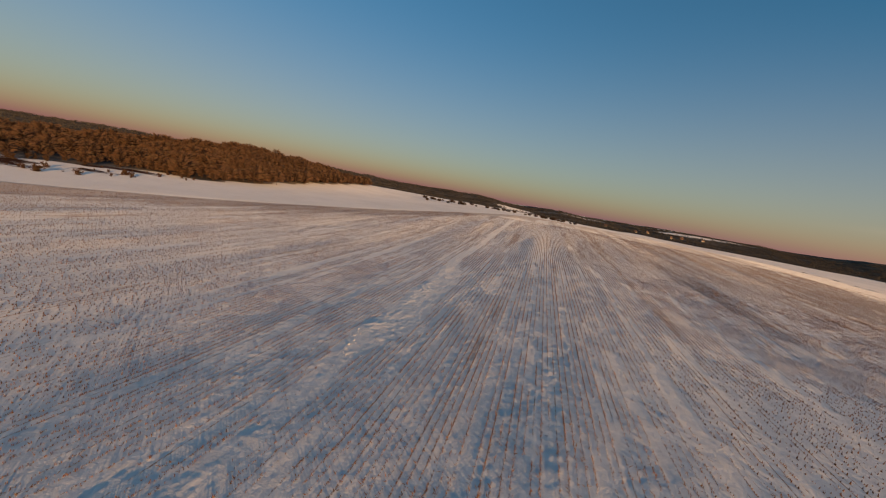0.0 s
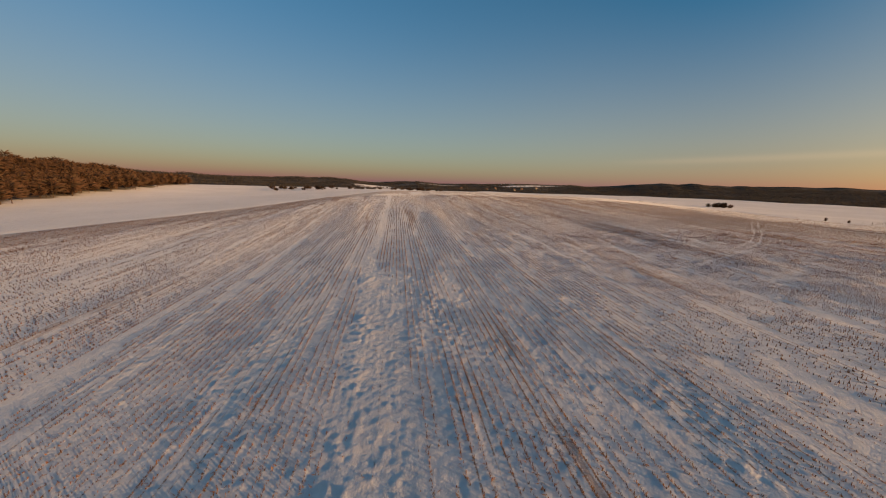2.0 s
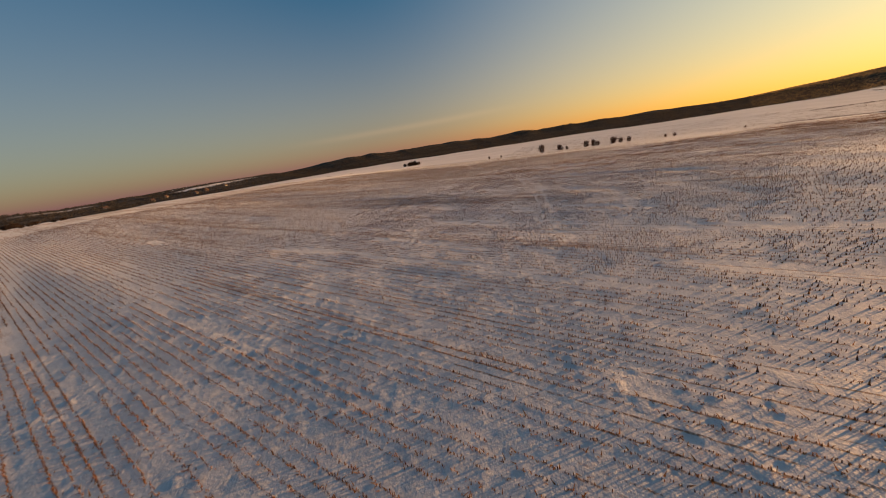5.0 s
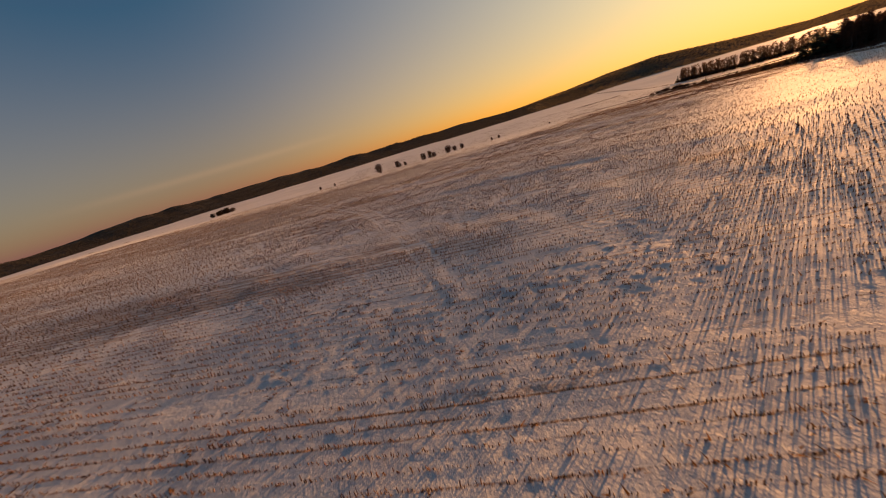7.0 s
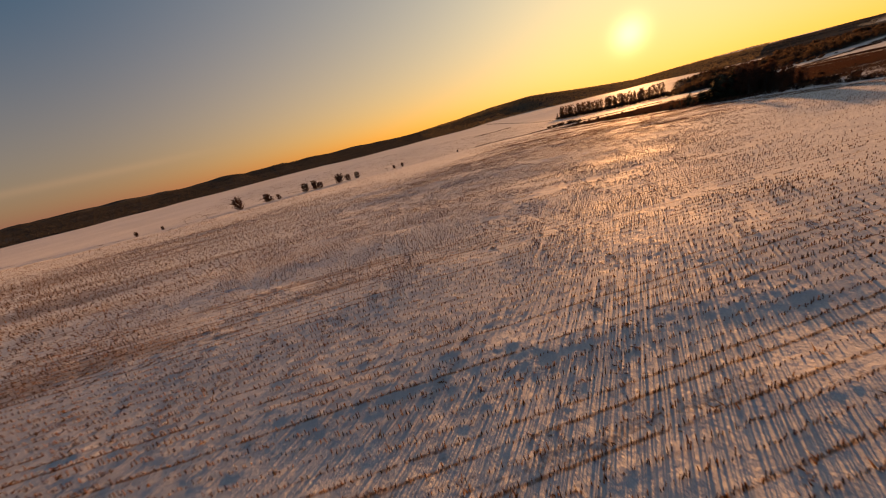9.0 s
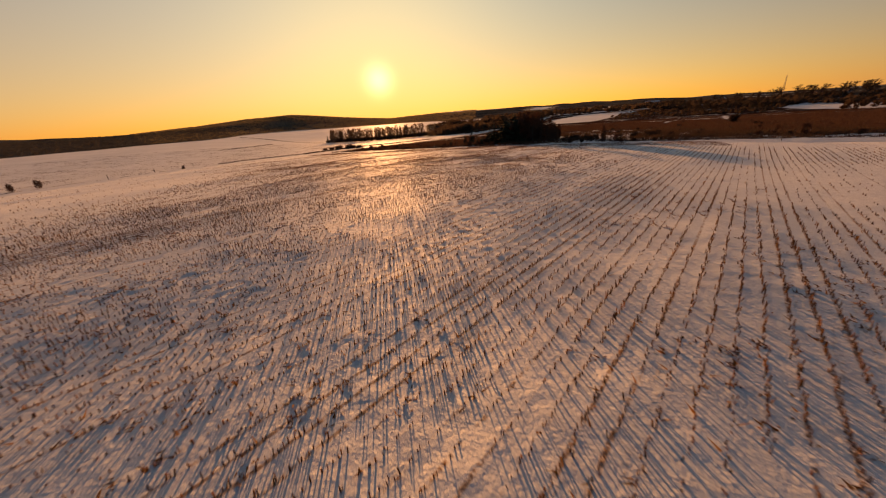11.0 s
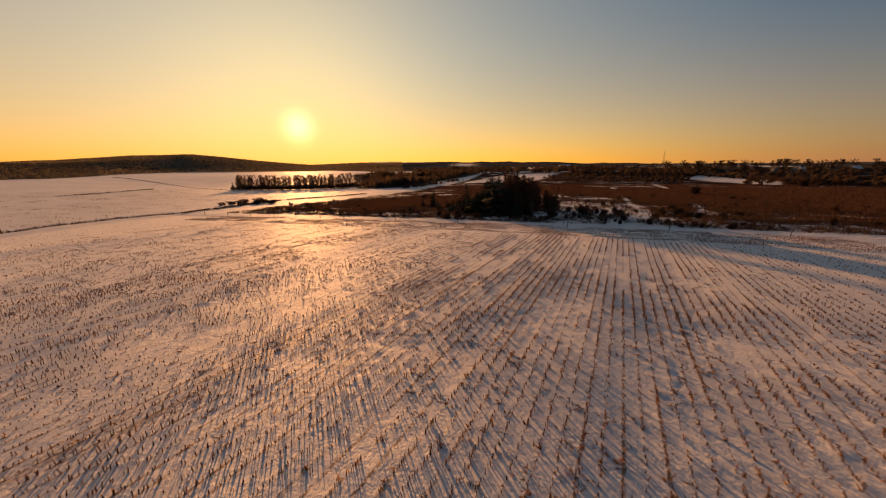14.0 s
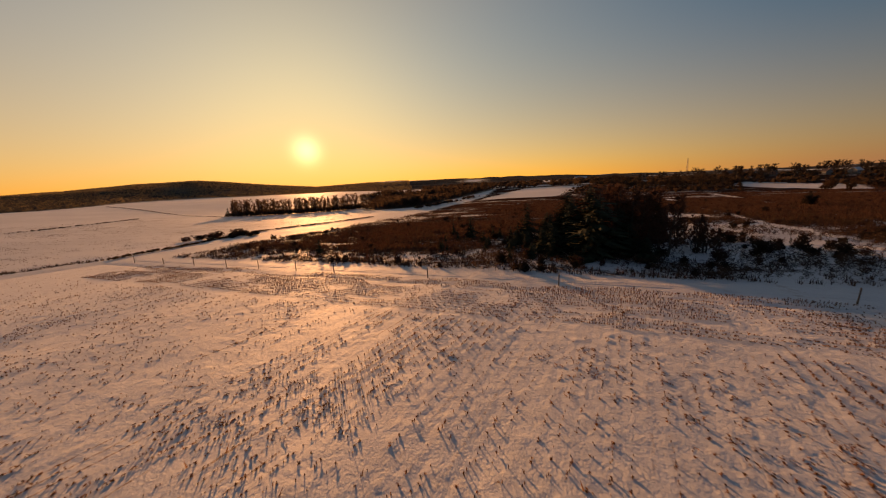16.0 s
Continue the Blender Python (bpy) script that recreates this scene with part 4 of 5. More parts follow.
def twig_trees(x, y, z, h, rng, slivers=46, wide=1.0, thick=1.0):
    """Bare trees seen from afar: a thin trunk and many slivers spreading upwards."""
    n = len(x)
    t = rng.uniform(0.25, 0.95, (n, slivers))
    a = rng.uniform(0, 2 * np.pi, (n, slivers))
    reach = h[:, None] * wide * rng.uniform(0.15, 0.46, (n, slivers)) * (0.45 + 0.75 * np.sin(np.pi * t))
    bx, by, bz = x[:, None] + 0.15 * reach * np.cos(a), y[:, None] + 0.15 * reach * np.sin(a), z[:, None] + h[:, None] * t * 0.8
    ex, ey, ez = x[:, None] + reach * np.cos(a), y[:, None] + reach * np.sin(a), bz + h[:, None] * rng.uniform(0.02, 0.24, (n, slivers))
    w = thick * h[:, None] * rng.uniform(0.012, 0.045, (n, slivers))
    sx, sy = -np.sin(a) * w, np.cos(a) * w
    tri = np.stack([np.stack([bx - sx, by - sy, bz], -1), np.stack([bx + sx, by + sy, bz], -1), np.stack([ex, ey, ez], -1), np.stack([(bx + ex) / 2, (by + ey) / 2, (bz + ez) / 2 + 2.2 * w], -1)], 2).reshape(-1, 3)
    m = n * slivers
    f = (np.array([[0, 1, 2], [0, 3, 2]])[None] + 4 * np.arange(m)[:, None, None]).reshape(-1, 3)
    k = np.arange(4) * np.pi / 2
    r = 0.016 * h[:, None]
    lo = np.stack([x[:, None] + r * np.cos(k), y[:, None] + r * np.sin(k), np.repeat(z[:, None] - 0.3, 4, 1)], -1)
    tip = np.stack([x, y, z + 0.9 * h], -1)[:, None]
    tv = np.concatenate([lo, tip], 1).reshape(-1, 3)
    tf = (np.array([[0, 1, 4], [1, 2, 4], [2, 3, 4], [3, 0, 4]])[None] + 5 * np.arange(n)[:, None, None] + len(tri)).reshape(-1, 3)
    return np.concatenate([tri, tv]), np.concatenate([f, tf])


def make_bare_wood(label, x, y, tall, material, seed, slivers=46, grown=1.0, wide=1.0, thick=1.0):
    rng = np.random.default_rng(seed)
    h = tall * rng.uniform(0.45, 1.05, len(x)) * (1 + 0.35 * value_noise(x / 22, y / 22, 75))
    v, f = twig_trees(x, y, land(x, y), h * grown, rng, slivers, wide, thick)
    return tagged(new("woodland", mesh_from("woodland", v, f, material)), label, "woods", kind="stuff")


rng = np.random.default_rng(71)
kx, ky = rng.uniform(-440, -120, 5200), rng.uniform(222, 690, 5200)
ok = (knoll_wood(kx, ky) > 0) & (rng.uniform(0, 1, 5200) < 0.45 + 0.55 * np.exp(-knoll_wood(kx, ky) / 60))
make_bare_wood("brown leafless wood on a knoll beside the field", kx[ok], ky[ok], 12, M_NEARWOOD, 72, 100, 1.0, 1.15, 0.8)
wx, wy = rng.uniform(-470, -180, 1500), rng.uniform(130, 400, 1500)
ok = np.hypot((wx + 330) / 120, (wy - 260) / 130) < 1.12
make_bare_wood("rust-brown leafless trees at a wood's edge", wx[ok], wy[ok], 8, M_NEARWOOD, 73, 80, 1.0, 1.1, 0.85)
sx, sy = rng.uniform(215, 510, 2600), -320 - 320 * rng.uniform(0, 1, 2600) ** 1.4
ok = (woods_mask(sx, sy) > 0.6) & ~((sx > 360) & (sy > -405))
make_bare_wood("dark leafless wood beyond the scrub", sx[ok], sy[ok], 10, M_GREYWOOD, 74, 48, 0.4 + 0.6 * step(np.degrees(np.arctan2(sx[ok] - 183, sy[ok] + 60)), 150.5, 157))

# ---------------------------------------------------------------- trees, bushes, grass
def part(name, me, parent, label=""):
    ob = new(name, me)
    ob.parent = parent
    if label:
        tagged(ob, label)
    return ob


def thing(name, x, y, label, category, group="", dz=0.0):
    ob = new(name)
    ob.location = (x, y, float(land(np.array(x), np.array(y))) + dz)
    return tagged(ob, label, category, group)


def tube(pts, radii, sides=5):
    """A tapered limb along a line of points."""
    pts = [Vector(p) for p in pts]
    v, f = [], []
    for i, p in enumerate(pts):
        d = (pts[min(i + 1, len(pts) - 1)] - pts[max(i - 1, 0)]).normalized()
        a = d.orthogonal().normalized()
        b = d.cross(a)
        v += [p + radii[i] * (math.cos(k * 2 * math.pi / sides) * a + math.sin(k * 2 * math.pi / sides) * b) for k in range(sides)]
    for i in range(len(pts) - 1):
        for k in range(sides):
            m = (k + 1) % sides
            f += [(i * sides + k, i * sides + m, (i + 1) * sides + m), (i * sides + k, (i + 1) * sides + m, (i + 1) * sides + k)]
    return np.array([tuple(p) for p in v]), np.array(f)


def join(pieces):
    v, f, n = [], [], 0
    for pv, pf in pieces:
        v.append(pv)
        f.append(pf + n)
        n += len(pv)
    return np.concatenate(v), np.concatenate(f)


def twigs(base, ends, width, rnd, per=7, length=0.7):
    """Fine bare twigs round the ends of the limbs, as thin tapered slips."""
    v, f, n = [], [], 0
    for (p, d) in ends:
        for _ in range(per):
            q = (d + Vector((rnd.uniform(-1, 1), rnd.uniform(-1, 1), rnd.uniform(-0.5, 1)))).normalized()
            L = length * rnd.uniform(0.5, 1.3)
            s = q.orthogonal().normalized()
            s.rotate(Matrix.Rotation(rnd.uniform(0, 6.28), 3, q))
            mid = p + q * L * 0.55 + Vector((0, 0, rnd.uniform(-0.08, 0.12) * L))
            end = p + q * L + Vector((0, 0, rnd.uniform(-0.25, 0.1) * L))
            w = width * rnd.uniform(0.6, 1.4)
            v += [p - s * w, p + s * w, mid + s * w * 0.8, mid - s * w * 0.8, end]
            f += [(n, n + 1, n + 2), (n, n + 2, n + 3), (n + 3, n + 2, n + 4)]
            n += 5
    return np.array([tuple(p) for p in v]), np.array(f)


def grow(height, seed, limbs, spread, low, bark, twig, stems_n=1, per=7, width=0.02):
    """A leafless tree or bush: trunk with limbs, and a crown of twigs."""
    rnd = random.Random(seed)
    wood, ends = [], []
    for s in range(stems_n):
        lean = Vector((rnd.uniform(-1, 1), rnd.uniform(-1, 1), 0)) * (0.06 if stems_n == 1 else 0.3)
        hh = height * (1.0 if s == 0 else rnd.uniform(0.65, 1.0))
        pts = [Vector((0, 0, -0.2))]
        for k in range(1, 7):
            pts.append(Vector((lean.x * k / 6 * hh + rnd.uniform(-0.02, 0.02) * hh, lean.y * k / 6 * hh + rnd.uniform(-0.02, 0.02) * hh, hh * 0.93 * k / 6)))
        r0 = hh * (0.018 if stems_n == 1 else 0.011)
        wood.append(tube(pts, [r0 * (1.1 - 0.98 * k / 6) for k in range(7)], 6))
        for i in range(limbs):
            t = low + (0.97 - low) * (i + rnd.random()) / limbs
            k = min(5, int(t * 6))
            p = pts[k].lerp(pts[k + 1], t * 6 - k)
            a = rnd.uniform(0, 6.28)
            rise = rnd.uniform(0.35, 1.1) + t * 0.5
            d = Vector((math.cos(a), math.sin(a), rise)).normalized()
            L = hh * spread * (1.2 - 0.75 * t) * rnd.uniform(0.6, 1.2)
            q = [p, p + d * L * 0.5, p + (d + Vector((0, 0, 0.25))).normalized() * L]
            r = r0 * 0.42 * (1.15 - t)
            wood.append(tube(q, [r, r * 0.6, r * 0.15], 4))
            for w in (0.4, 0.6, 0.8, 1.0):
                c = q[0].lerp(q[1], w * 2) if w < 0.5 else q[1].lerp(q[2], w * 2 - 1)
                ends.append((c, d))
                if w < 1:
                    e = (d + Vector((rnd.uniform(-1, 1), rnd.uniform(-1, 1), rnd.uniform(0, 0.8)))).normalized()
                    g = c + e * L * 0.35
                    wood.append(tube([c, g], [r * 0.4, r * 0.1], 3))
                    ends.append((g, e))
        ends.append((pts[-1], Vector((0, 0, 1))))
    vw, fw = join(wood)
    vt, ft = twigs(None, ends, width, rnd, per, height * 0.085)
    return mesh_from("trunk", vw, fw, bark), mesh_from("crown", vt, ft, twig)


def fir(height, seed):
    """A conifer: straight trunk, drooping boughs in uneven whorls."""
    rnd = random.Random(seed)
    trunk = tube([(0, 0, -0.2), (0, 0, height * 0.5), (0, 0, height * 0.98)], [height * 0.02, height * 0.012, 0.01], 6)
    v, f, n = [], [], 0
    z = 0.06
    while z < 0.99:
        r = height * 0.22 * (1.02 - z) ** 0.5 * rnd.uniform(0.75, 1.2)
        for k in range(max(5, int(13 * (1.05 - z)))):
            a = rnd.uniform(0, 6.28)
            L = r * rnd.uniform(0.6, 1.15)
            d, s = Vector((math.cos(a), math.sin(a), 0)), Vector((-math.sin(a), math.cos(a), 0))
            for q in range(4):
                t0 = 0.1 + 0.22 * q
                b = Vector((0, 0, height * z + rnd.uniform(-0.02, 0.02) * height)) + d * L * t0 - Vector((0, 0, L * 0.35 * t0 * t0))
                w = L * 0.24 * (1.1 - t0)
                side = 1 if rnd.random() < 0.5 else -1
                tip = b + d * L * 0.36 + s * side * w * 1.2 - Vector((0, 0, L * rnd.uniform(0.03, 0.2)))
                v += [b - s * w + Vector((0, 0, rnd.uniform(-0.06, 0.06) * L)), b + s * w, tip, b + Vector((0, 0, 0.12 * L))]
                f += [(n, n + 1, n + 2), (n, n + 3, n + 2)]
                n += 4
        z += rnd.uniform(0.03, 0.05)
    return mesh_from("trunk", *trunk, M_BARK), mesh_from("crown", np.array([tuple(p) for p in v]), np.array(f), M_NEEDLE)


BARE = [grow(9, 101, 13, 0.34, 0.22, M_BARK, M_TWIG, 1, 5, 0.036), grow(9, 102, 14, 0.28, 0.3, M_BARK, M_TWIG, 1, 5, 0.036), grow(9, 103, 12, 0.4, 0.2, M_BARK, M_TWIG, 1, 5, 0.036)]
BIRCH = [grow(9, 111, 20, 0.2, 0.12, M_BARK, M_BIRCH, 1, 9, 0.032), grow(9, 112, 20, 0.17, 0.10, M_BARK, M_BIRCH, 1, 9, 0.032)]
BUSH = [grow(3, 121, 8, 0.40, 0.12, M_BARK, M_TWIG, 8, 9, 0.036), grow(3, 122, 7, 0.46, 0.06, M_BARK, M_BIRCH, 8, 9, 0.036), grow(3, 123, 8, 0.42, 0.05, M_BARK, M_TWIG, 8, 9, 0.036)]
FIR = [fir(9, 131), fir(9, 132)]
# stouter twigs for trees that are only seen from far off
AFAR = [grow(9, 141, 18, 0.24, 0.12, M_BARK, M_BELT, 1, 6, 0.035), grow(9, 142, 20, 0.2, 0.15, M_BARK, M_BELT, 1, 6, 0.035), grow(9, 143, 18, 0.27, 0.08, M_BARK, M_BELT, 1, 6, 0.035)]
ROUND = [grow(9, 161, 12, 0.44, 0.28, M_BARK, M_TWIG, 1, 7, 0.07), grow(9, 162, 13, 0.40, 0.25, M_BARK, M_TWIG, 1, 7, 0.07)]
LOW = [grow(3, 151, 6, 0.4, 0.1, M_BARK, M_HEATH, 6, 5, 0.06), grow(3, 152, 6, 0.44, 0.08, M_BARK, M_HEATH, 6, 5, 0.06)]
SIZE = {"bare": 9.0, "birch": 9.0, "bush": 3.0, "fir": 9.0, "afar": 9.0, "round": 9.0, "low": 3.0}
KINDS = {"afar": AFAR, "round": ROUND, "low": LOW, "bare": BARE, "birch": BIRCH, "bush": BUSH, "fir": FIR}


def plant(kind, pick, x, y, h, label, group, turn=0.0, wide=1.0):
    """Set one tree or bush on the land, h metres tall."""
    name = "bush" if kind in ("bush", "low") else "conifer" if kind == "fir" else "tree"
    meshes = KINDS[kind][pick % len(KINDS[kind])]
    ob = thing(name, x, y, label, name, group)
    s = h / SIZE[kind]
    ob.scale = (s * wide, s * wide, s)
    ob.rotation_euler = (0, 0, turn)
    if name == "bush":
        ob.location.z -= 0.16 * h
    part("trunk", meshes[0], ob, "dark rough bark" if kind not in ("bush", "low") else "several thin dark stems")
    part("crown", meshes[1], ob, "dark green drooping boughs" if kind == "fir" else "bare twigs with no leaves")
    return ob


rnd = random.Random(5)
# bushes along the ditch on the field's east side
for x, y, h, wide in ((265, 83, 6.0, 1.0), (266.5, 71, 4.2, 1.5), (267, 66.5, 2.6, 1.2), (269.5, 54, 4.6, 1.1), (270, 49, 4.8, 1.2), (270.5, 46.5, 3.4, 1.0), (272, 37, 5.0, 1.2), (272.6, 32, 3.6, 1.1), (273.5, 27, 3.8, 1.0), (276, 5, 2.2, 1.0), (276, 0, 2.4, 1.0), (264, 121, 2.2, 0.9), (264, 112, 1.8, 0.9), (282, -40, 1.6, 1.0)):
    plant("bush", 1, x, y, h, "round leafless bush beside the field ditch", "bushes along the ditch", rnd.uniform(0, 6), wide)
for dx, dy, h in ((0, 0, 5), (6, -4, 6), (12, 2, 5), (-6, 3, 4), (18, -3, 4), (3, 1, 5), (9, -2, 5), (15, 0, 5), (-3, 0, 4), (21, -1, 3)):
    plant("bush", rnd.randrange(3), 361 + dx, 228 + dy, h, "dense dark bush in a small copse", "field copse", rnd.uniform(0, 6), 1.5)
# low mound of bushes by the lane
for dx, dy, h in ((0, 0, 2.6), (4, -5, 3.0), (-3, 5, 2.4), (8, 9, 2.4), (-6, -4, 2.2), (-8, 1, 2.0), (2, 9, 2.6), (6, 3, 2.8), (-1, -3, 2.6), (10, 13, 1.8)):
    plant("bush", rnd.randrange(3), 300 + dx, -157 + dy, h, "low spreading leafless bush beside the lane", "bushes beside the lane", rnd.uniform(0, 6), 2.6)
# thicket beside the track
for k in range(40):
    x, y = rnd.uniform(166, 189), rnd.uniform(-128, -100)
    plant("fir", k, x, y, (2.6 + 9.2 * math.exp(-((x - 174) / 7.0) ** 2)) * rnd.uniform(0.6, 1.05), "dark green conifer in a thicket beside the track", "thicket conifers", rnd.uniform(0, 6), rnd.uniform(1.8, 2.5))
for k in range(76):
    x, y = rnd.uniform(155, 176), rnd.uniform(-134, -103)
    plant("birch", k, x, y, (4.5 + 6.5 * math.exp(-((x - 168) / 9.0) ** 2)) * rnd.uniform(0.6, 1.1), "slender reddish leafless tree in a thicket", "thicket trees", rnd.uniform(0, 6), rnd.uniform(1.2, 1.8))
for k in range(70):
    x, y = rnd.uniform(116, 190), rnd.uniform(-126, -95)
    plant("bush", k, x, y, rnd.uniform(0.8, 2.4), "tangled dark bush at the thicket's foot", "thicket bushes", rnd.uniform(0, 6), rnd.uniform(1.2, 1.8))
for k in range(36):
    x = rnd.uniform(112, 232)
    plant("bush", k, x, float(track_y(x)) - rnd.uniform(6.5, 13), rnd.uniform(0.5, 1.6), "low leafless bush in snowy scrub", "scrub bushes", rnd.uniform(0, 6), rnd.uniform(1.0, 1.7))
for k in range(12):
    x, y = rnd.uniform(186, 206), rnd.uniform(-134, -106)
    plant("fir", k, x, y, rnd.uniform(1.4, 3.4), "small dark conifer at the thicket's edge", "scrub conifers", rnd.uniform(0, 6), rnd.uniform(1.2, 1.7))
plant("fir", 0, 184.5, -124, 9.0, "dark round-topped conifer beside the thicket", "scrub conifers", 0.5, 1.5)
plant("fir", 1, 186.5, -121, 5.0, "small dark conifer beside the thicket", "scrub conifers", 1.5, 1.6)
plant("fir", 1, 199, -133, 6.5, "dark green conifer standing alone in scrub", "scrub conifers", 1.0, 1.3)
plant("fir", 0, 205, -139, 4.0, "small dark conifer in scrub", "scrub conifers", 2.0, 1.4)
plant("fir", 0, 231, -112, 3.6, "small dark conifer in snowy scrub", "scrub conifers", 3.0, 1.3)
plant("bush", 2, 76, -208, 5.5, "round dark bush alone in rusty grass", "scrub bushes", 0.4, 1.4)
for k in range(110):
    for _ in range(60):
        x, y = rnd.uniform(60, 280), rnd.uniform(-260, -88)
        if scrub_mask(np.array(x), np.array(y)) > 0.25 and rnd.random() < math.exp((y + 88) / 70):
            break
    plant("bush", k, x, y, rnd.uniform(0.7, 2.2), "low leafless bush in snowy scrub", "scrub bushes", rnd.uniform(0, 6), rnd.uniform(1.0, 1.9))
# tree belt against the sun
for k in range(110):
    t = k / 109
    x, y = 478 - 105 * t + rnd.uniform(-2, 2), -330 - 62 * t + rnd.uniform(-9, 9)
    plant("afar", k, x, y, rnd.uniform(12, 18), "tall leafless tree in a thin belt", "tree belt", rnd.uniform(0, 6), rnd.uniform(0.8, 1.3))
for k in range(3):
    plant("fir", k, 486 - 3 * k, -332 - 5 * k, rnd.uniform(8, 12), "dark conifer at the end of a tree belt", "tree belt conifers", rnd.uniform(0, 6), 1.5)
BUSHES = [(480 - 150 * t + rnd.uniform(-4, 4), -324 - 78 * t + rnd.uniform(-6, 6), rnd.uniform(2.0, 5)) for t in (rnd.random() ** 0.8 for _ in range(130))]
BUSHES += [(478 - 108 * t + rnd.uniform(-3, 3), -338 - 63 * t + rnd.uniform(-5, 5), rnd.uniform(2.5, 6.5)) for t in (rnd.random() for _ in range(230))]
# trees of the village edge and the lane
for k in range(120):
    az, r = rnd.uniform(190, 224), rnd.uniform(500, 720)
    if r < 660 and min(abs(az - h) for h in (214.8, 210.5, 216.8, 197.1)) < 0.7:
        r = 700
    az = radians(az)
    plant("round", k, 185 + r * math.sin(az), -45 + r * math.cos(az), rnd.uniform(6, 12) + (4 if az > 3.54 else 0), "leafless garden tree among village houses", "village trees", rnd.uniform(0, 6), rnd.uniform(0.9, 1.6))
for k in range(44):
    az, r = radians(rnd.uniform(196, 207)), rnd.uniform(380, 500)
    plant("round", k, 185 + r * math.sin(az), -45 + r * math.cos(az), rnd.uniform(4, 9), "dark leafless tree at a meadow's edge", "meadow trees", rnd.uniform(0, 6), rnd.uniform(1.2, 1.8))
for k in range(26):
    az, r = radians(rnd.uniform(213.5, 223)), rnd.uniform(330, 420)
    plant("low", k, 185 + r * math.sin(az), -45 + r * math.cos(az), rnd.uniform(3, 7), "dark bush beside a snowy meadow", "meadow bushes", rnd.uniform(0, 6), 1.5)
for _ in range(420):
    az, r = radians(rnd.uniform(163, 193)), rnd.uniform(540, 760)
    BUSHES.append((185 + r * math.sin(az), -45 + r * math.cos(az), rnd.uniform(3, 9)))
BUSHES += [(262 - 30 * t + rnd.uniform(2, 10), -300 - 140 * t, rnd.uniform(1.5, 4)) for t in (rnd.random() for _ in range(50))]
BUSHES += [(x, 470 + 0.25 * x + rnd.uniform(-20, 60), rnd.uniform(3, 6)) for x in (rnd.uniform(-40, 190) for _ in range(50))]
for _ in range(900):
    az = rnd.uniform(191, 227)
    edge = np.interp(az, [191, 200, 208, 213, 219, 227], [520, 480, 470, 440, 375, 350])
    r = edge + (700 - edge) * rnd.random() ** 1.3
    if edge + 25 < r < 690 and min(abs(az - h) for h in (214.8, 210.5, 216.8, 197.1)) < 0.5:
        continue
    az = radians(az)
    BUSHES.append((185 + r * math.sin(az), -45 + r * math.cos(az), rnd.uniform(2, 5.5) * (0.5 + r / 800)))
for _ in range(420):
    az, r = rnd.uniform(187, 208), rnd.uniform(340, 530)
    x, y = 185 + r * math.sin(radians(az)), -45 + r * math.cos(radians(az))
    if scrub_mask(np.array(x), np.array(y)) > 0.35:
        BUSHES.append((x, y, rnd.uniform(1.2, 3.6)))
BANK = [(291, -108), (293.5, -116), (294.5, -128), (299, -146), (304, -176), (296.5, -197), (287, -214), (279, -238)]
# weedy strips between the open fields to the east
for line in ([(459, -162), (466, -183), (489, -220), (526, -277)], [(780, -408), (635, -359), (530, -322), (471, -318)]):
    for (ax, ay), (cx, cy) in zip(line[:-1], line[1:]):
        for k in range(int(math.hypot(cx - ax, cy - ay) / 1.3)):
            t = rnd.random()
            BUSHES.append((ax + (cx - ax) * t + rnd.uniform(-0.8, 0.8), ay + (cy - ay) * t + rnd.uniform(-0.8, 0.8), rnd.uniform(0.4, 1.1)))
# weeds and low growth on the bank between the lane and the open field
for (ax, ay), (cx, cy) in zip(BANK[:-1], BANK[1:]):
    for k in range(int(math.hypot(cx - ax, cy - ay) * 5)):
        t = rnd.random()
        BUSHES.append((ax + (cx - ax) * t + rnd.gauss(0, 0.7), ay + (cy - ay) * t + rnd.gauss(0, 0.7), rnd.uniform(0.25, 0.9)))
bx, by, bh = np.array(BUSHES).T
bv, bf = twig_trees(bx, by, land(bx, by), bh, np.random.default_rng(76), 110, 1.7, 1.3)
tagged(new("hedge", mesh_from("hedge", bv, bf, M_GREYWOOD)), "dark leafless bushes in distant hedges and belts", "hedge", kind="stuff")
for k in range(110):
    plant("low", k, rnd.uniform(-240, -168), rnd.uniform(110, 300), rnd.uniform(0.8, 3.6), "rust-brown bush at the wood's snowy edge", "wood edge bushes", rnd.uniform(0, 6), 1.6)


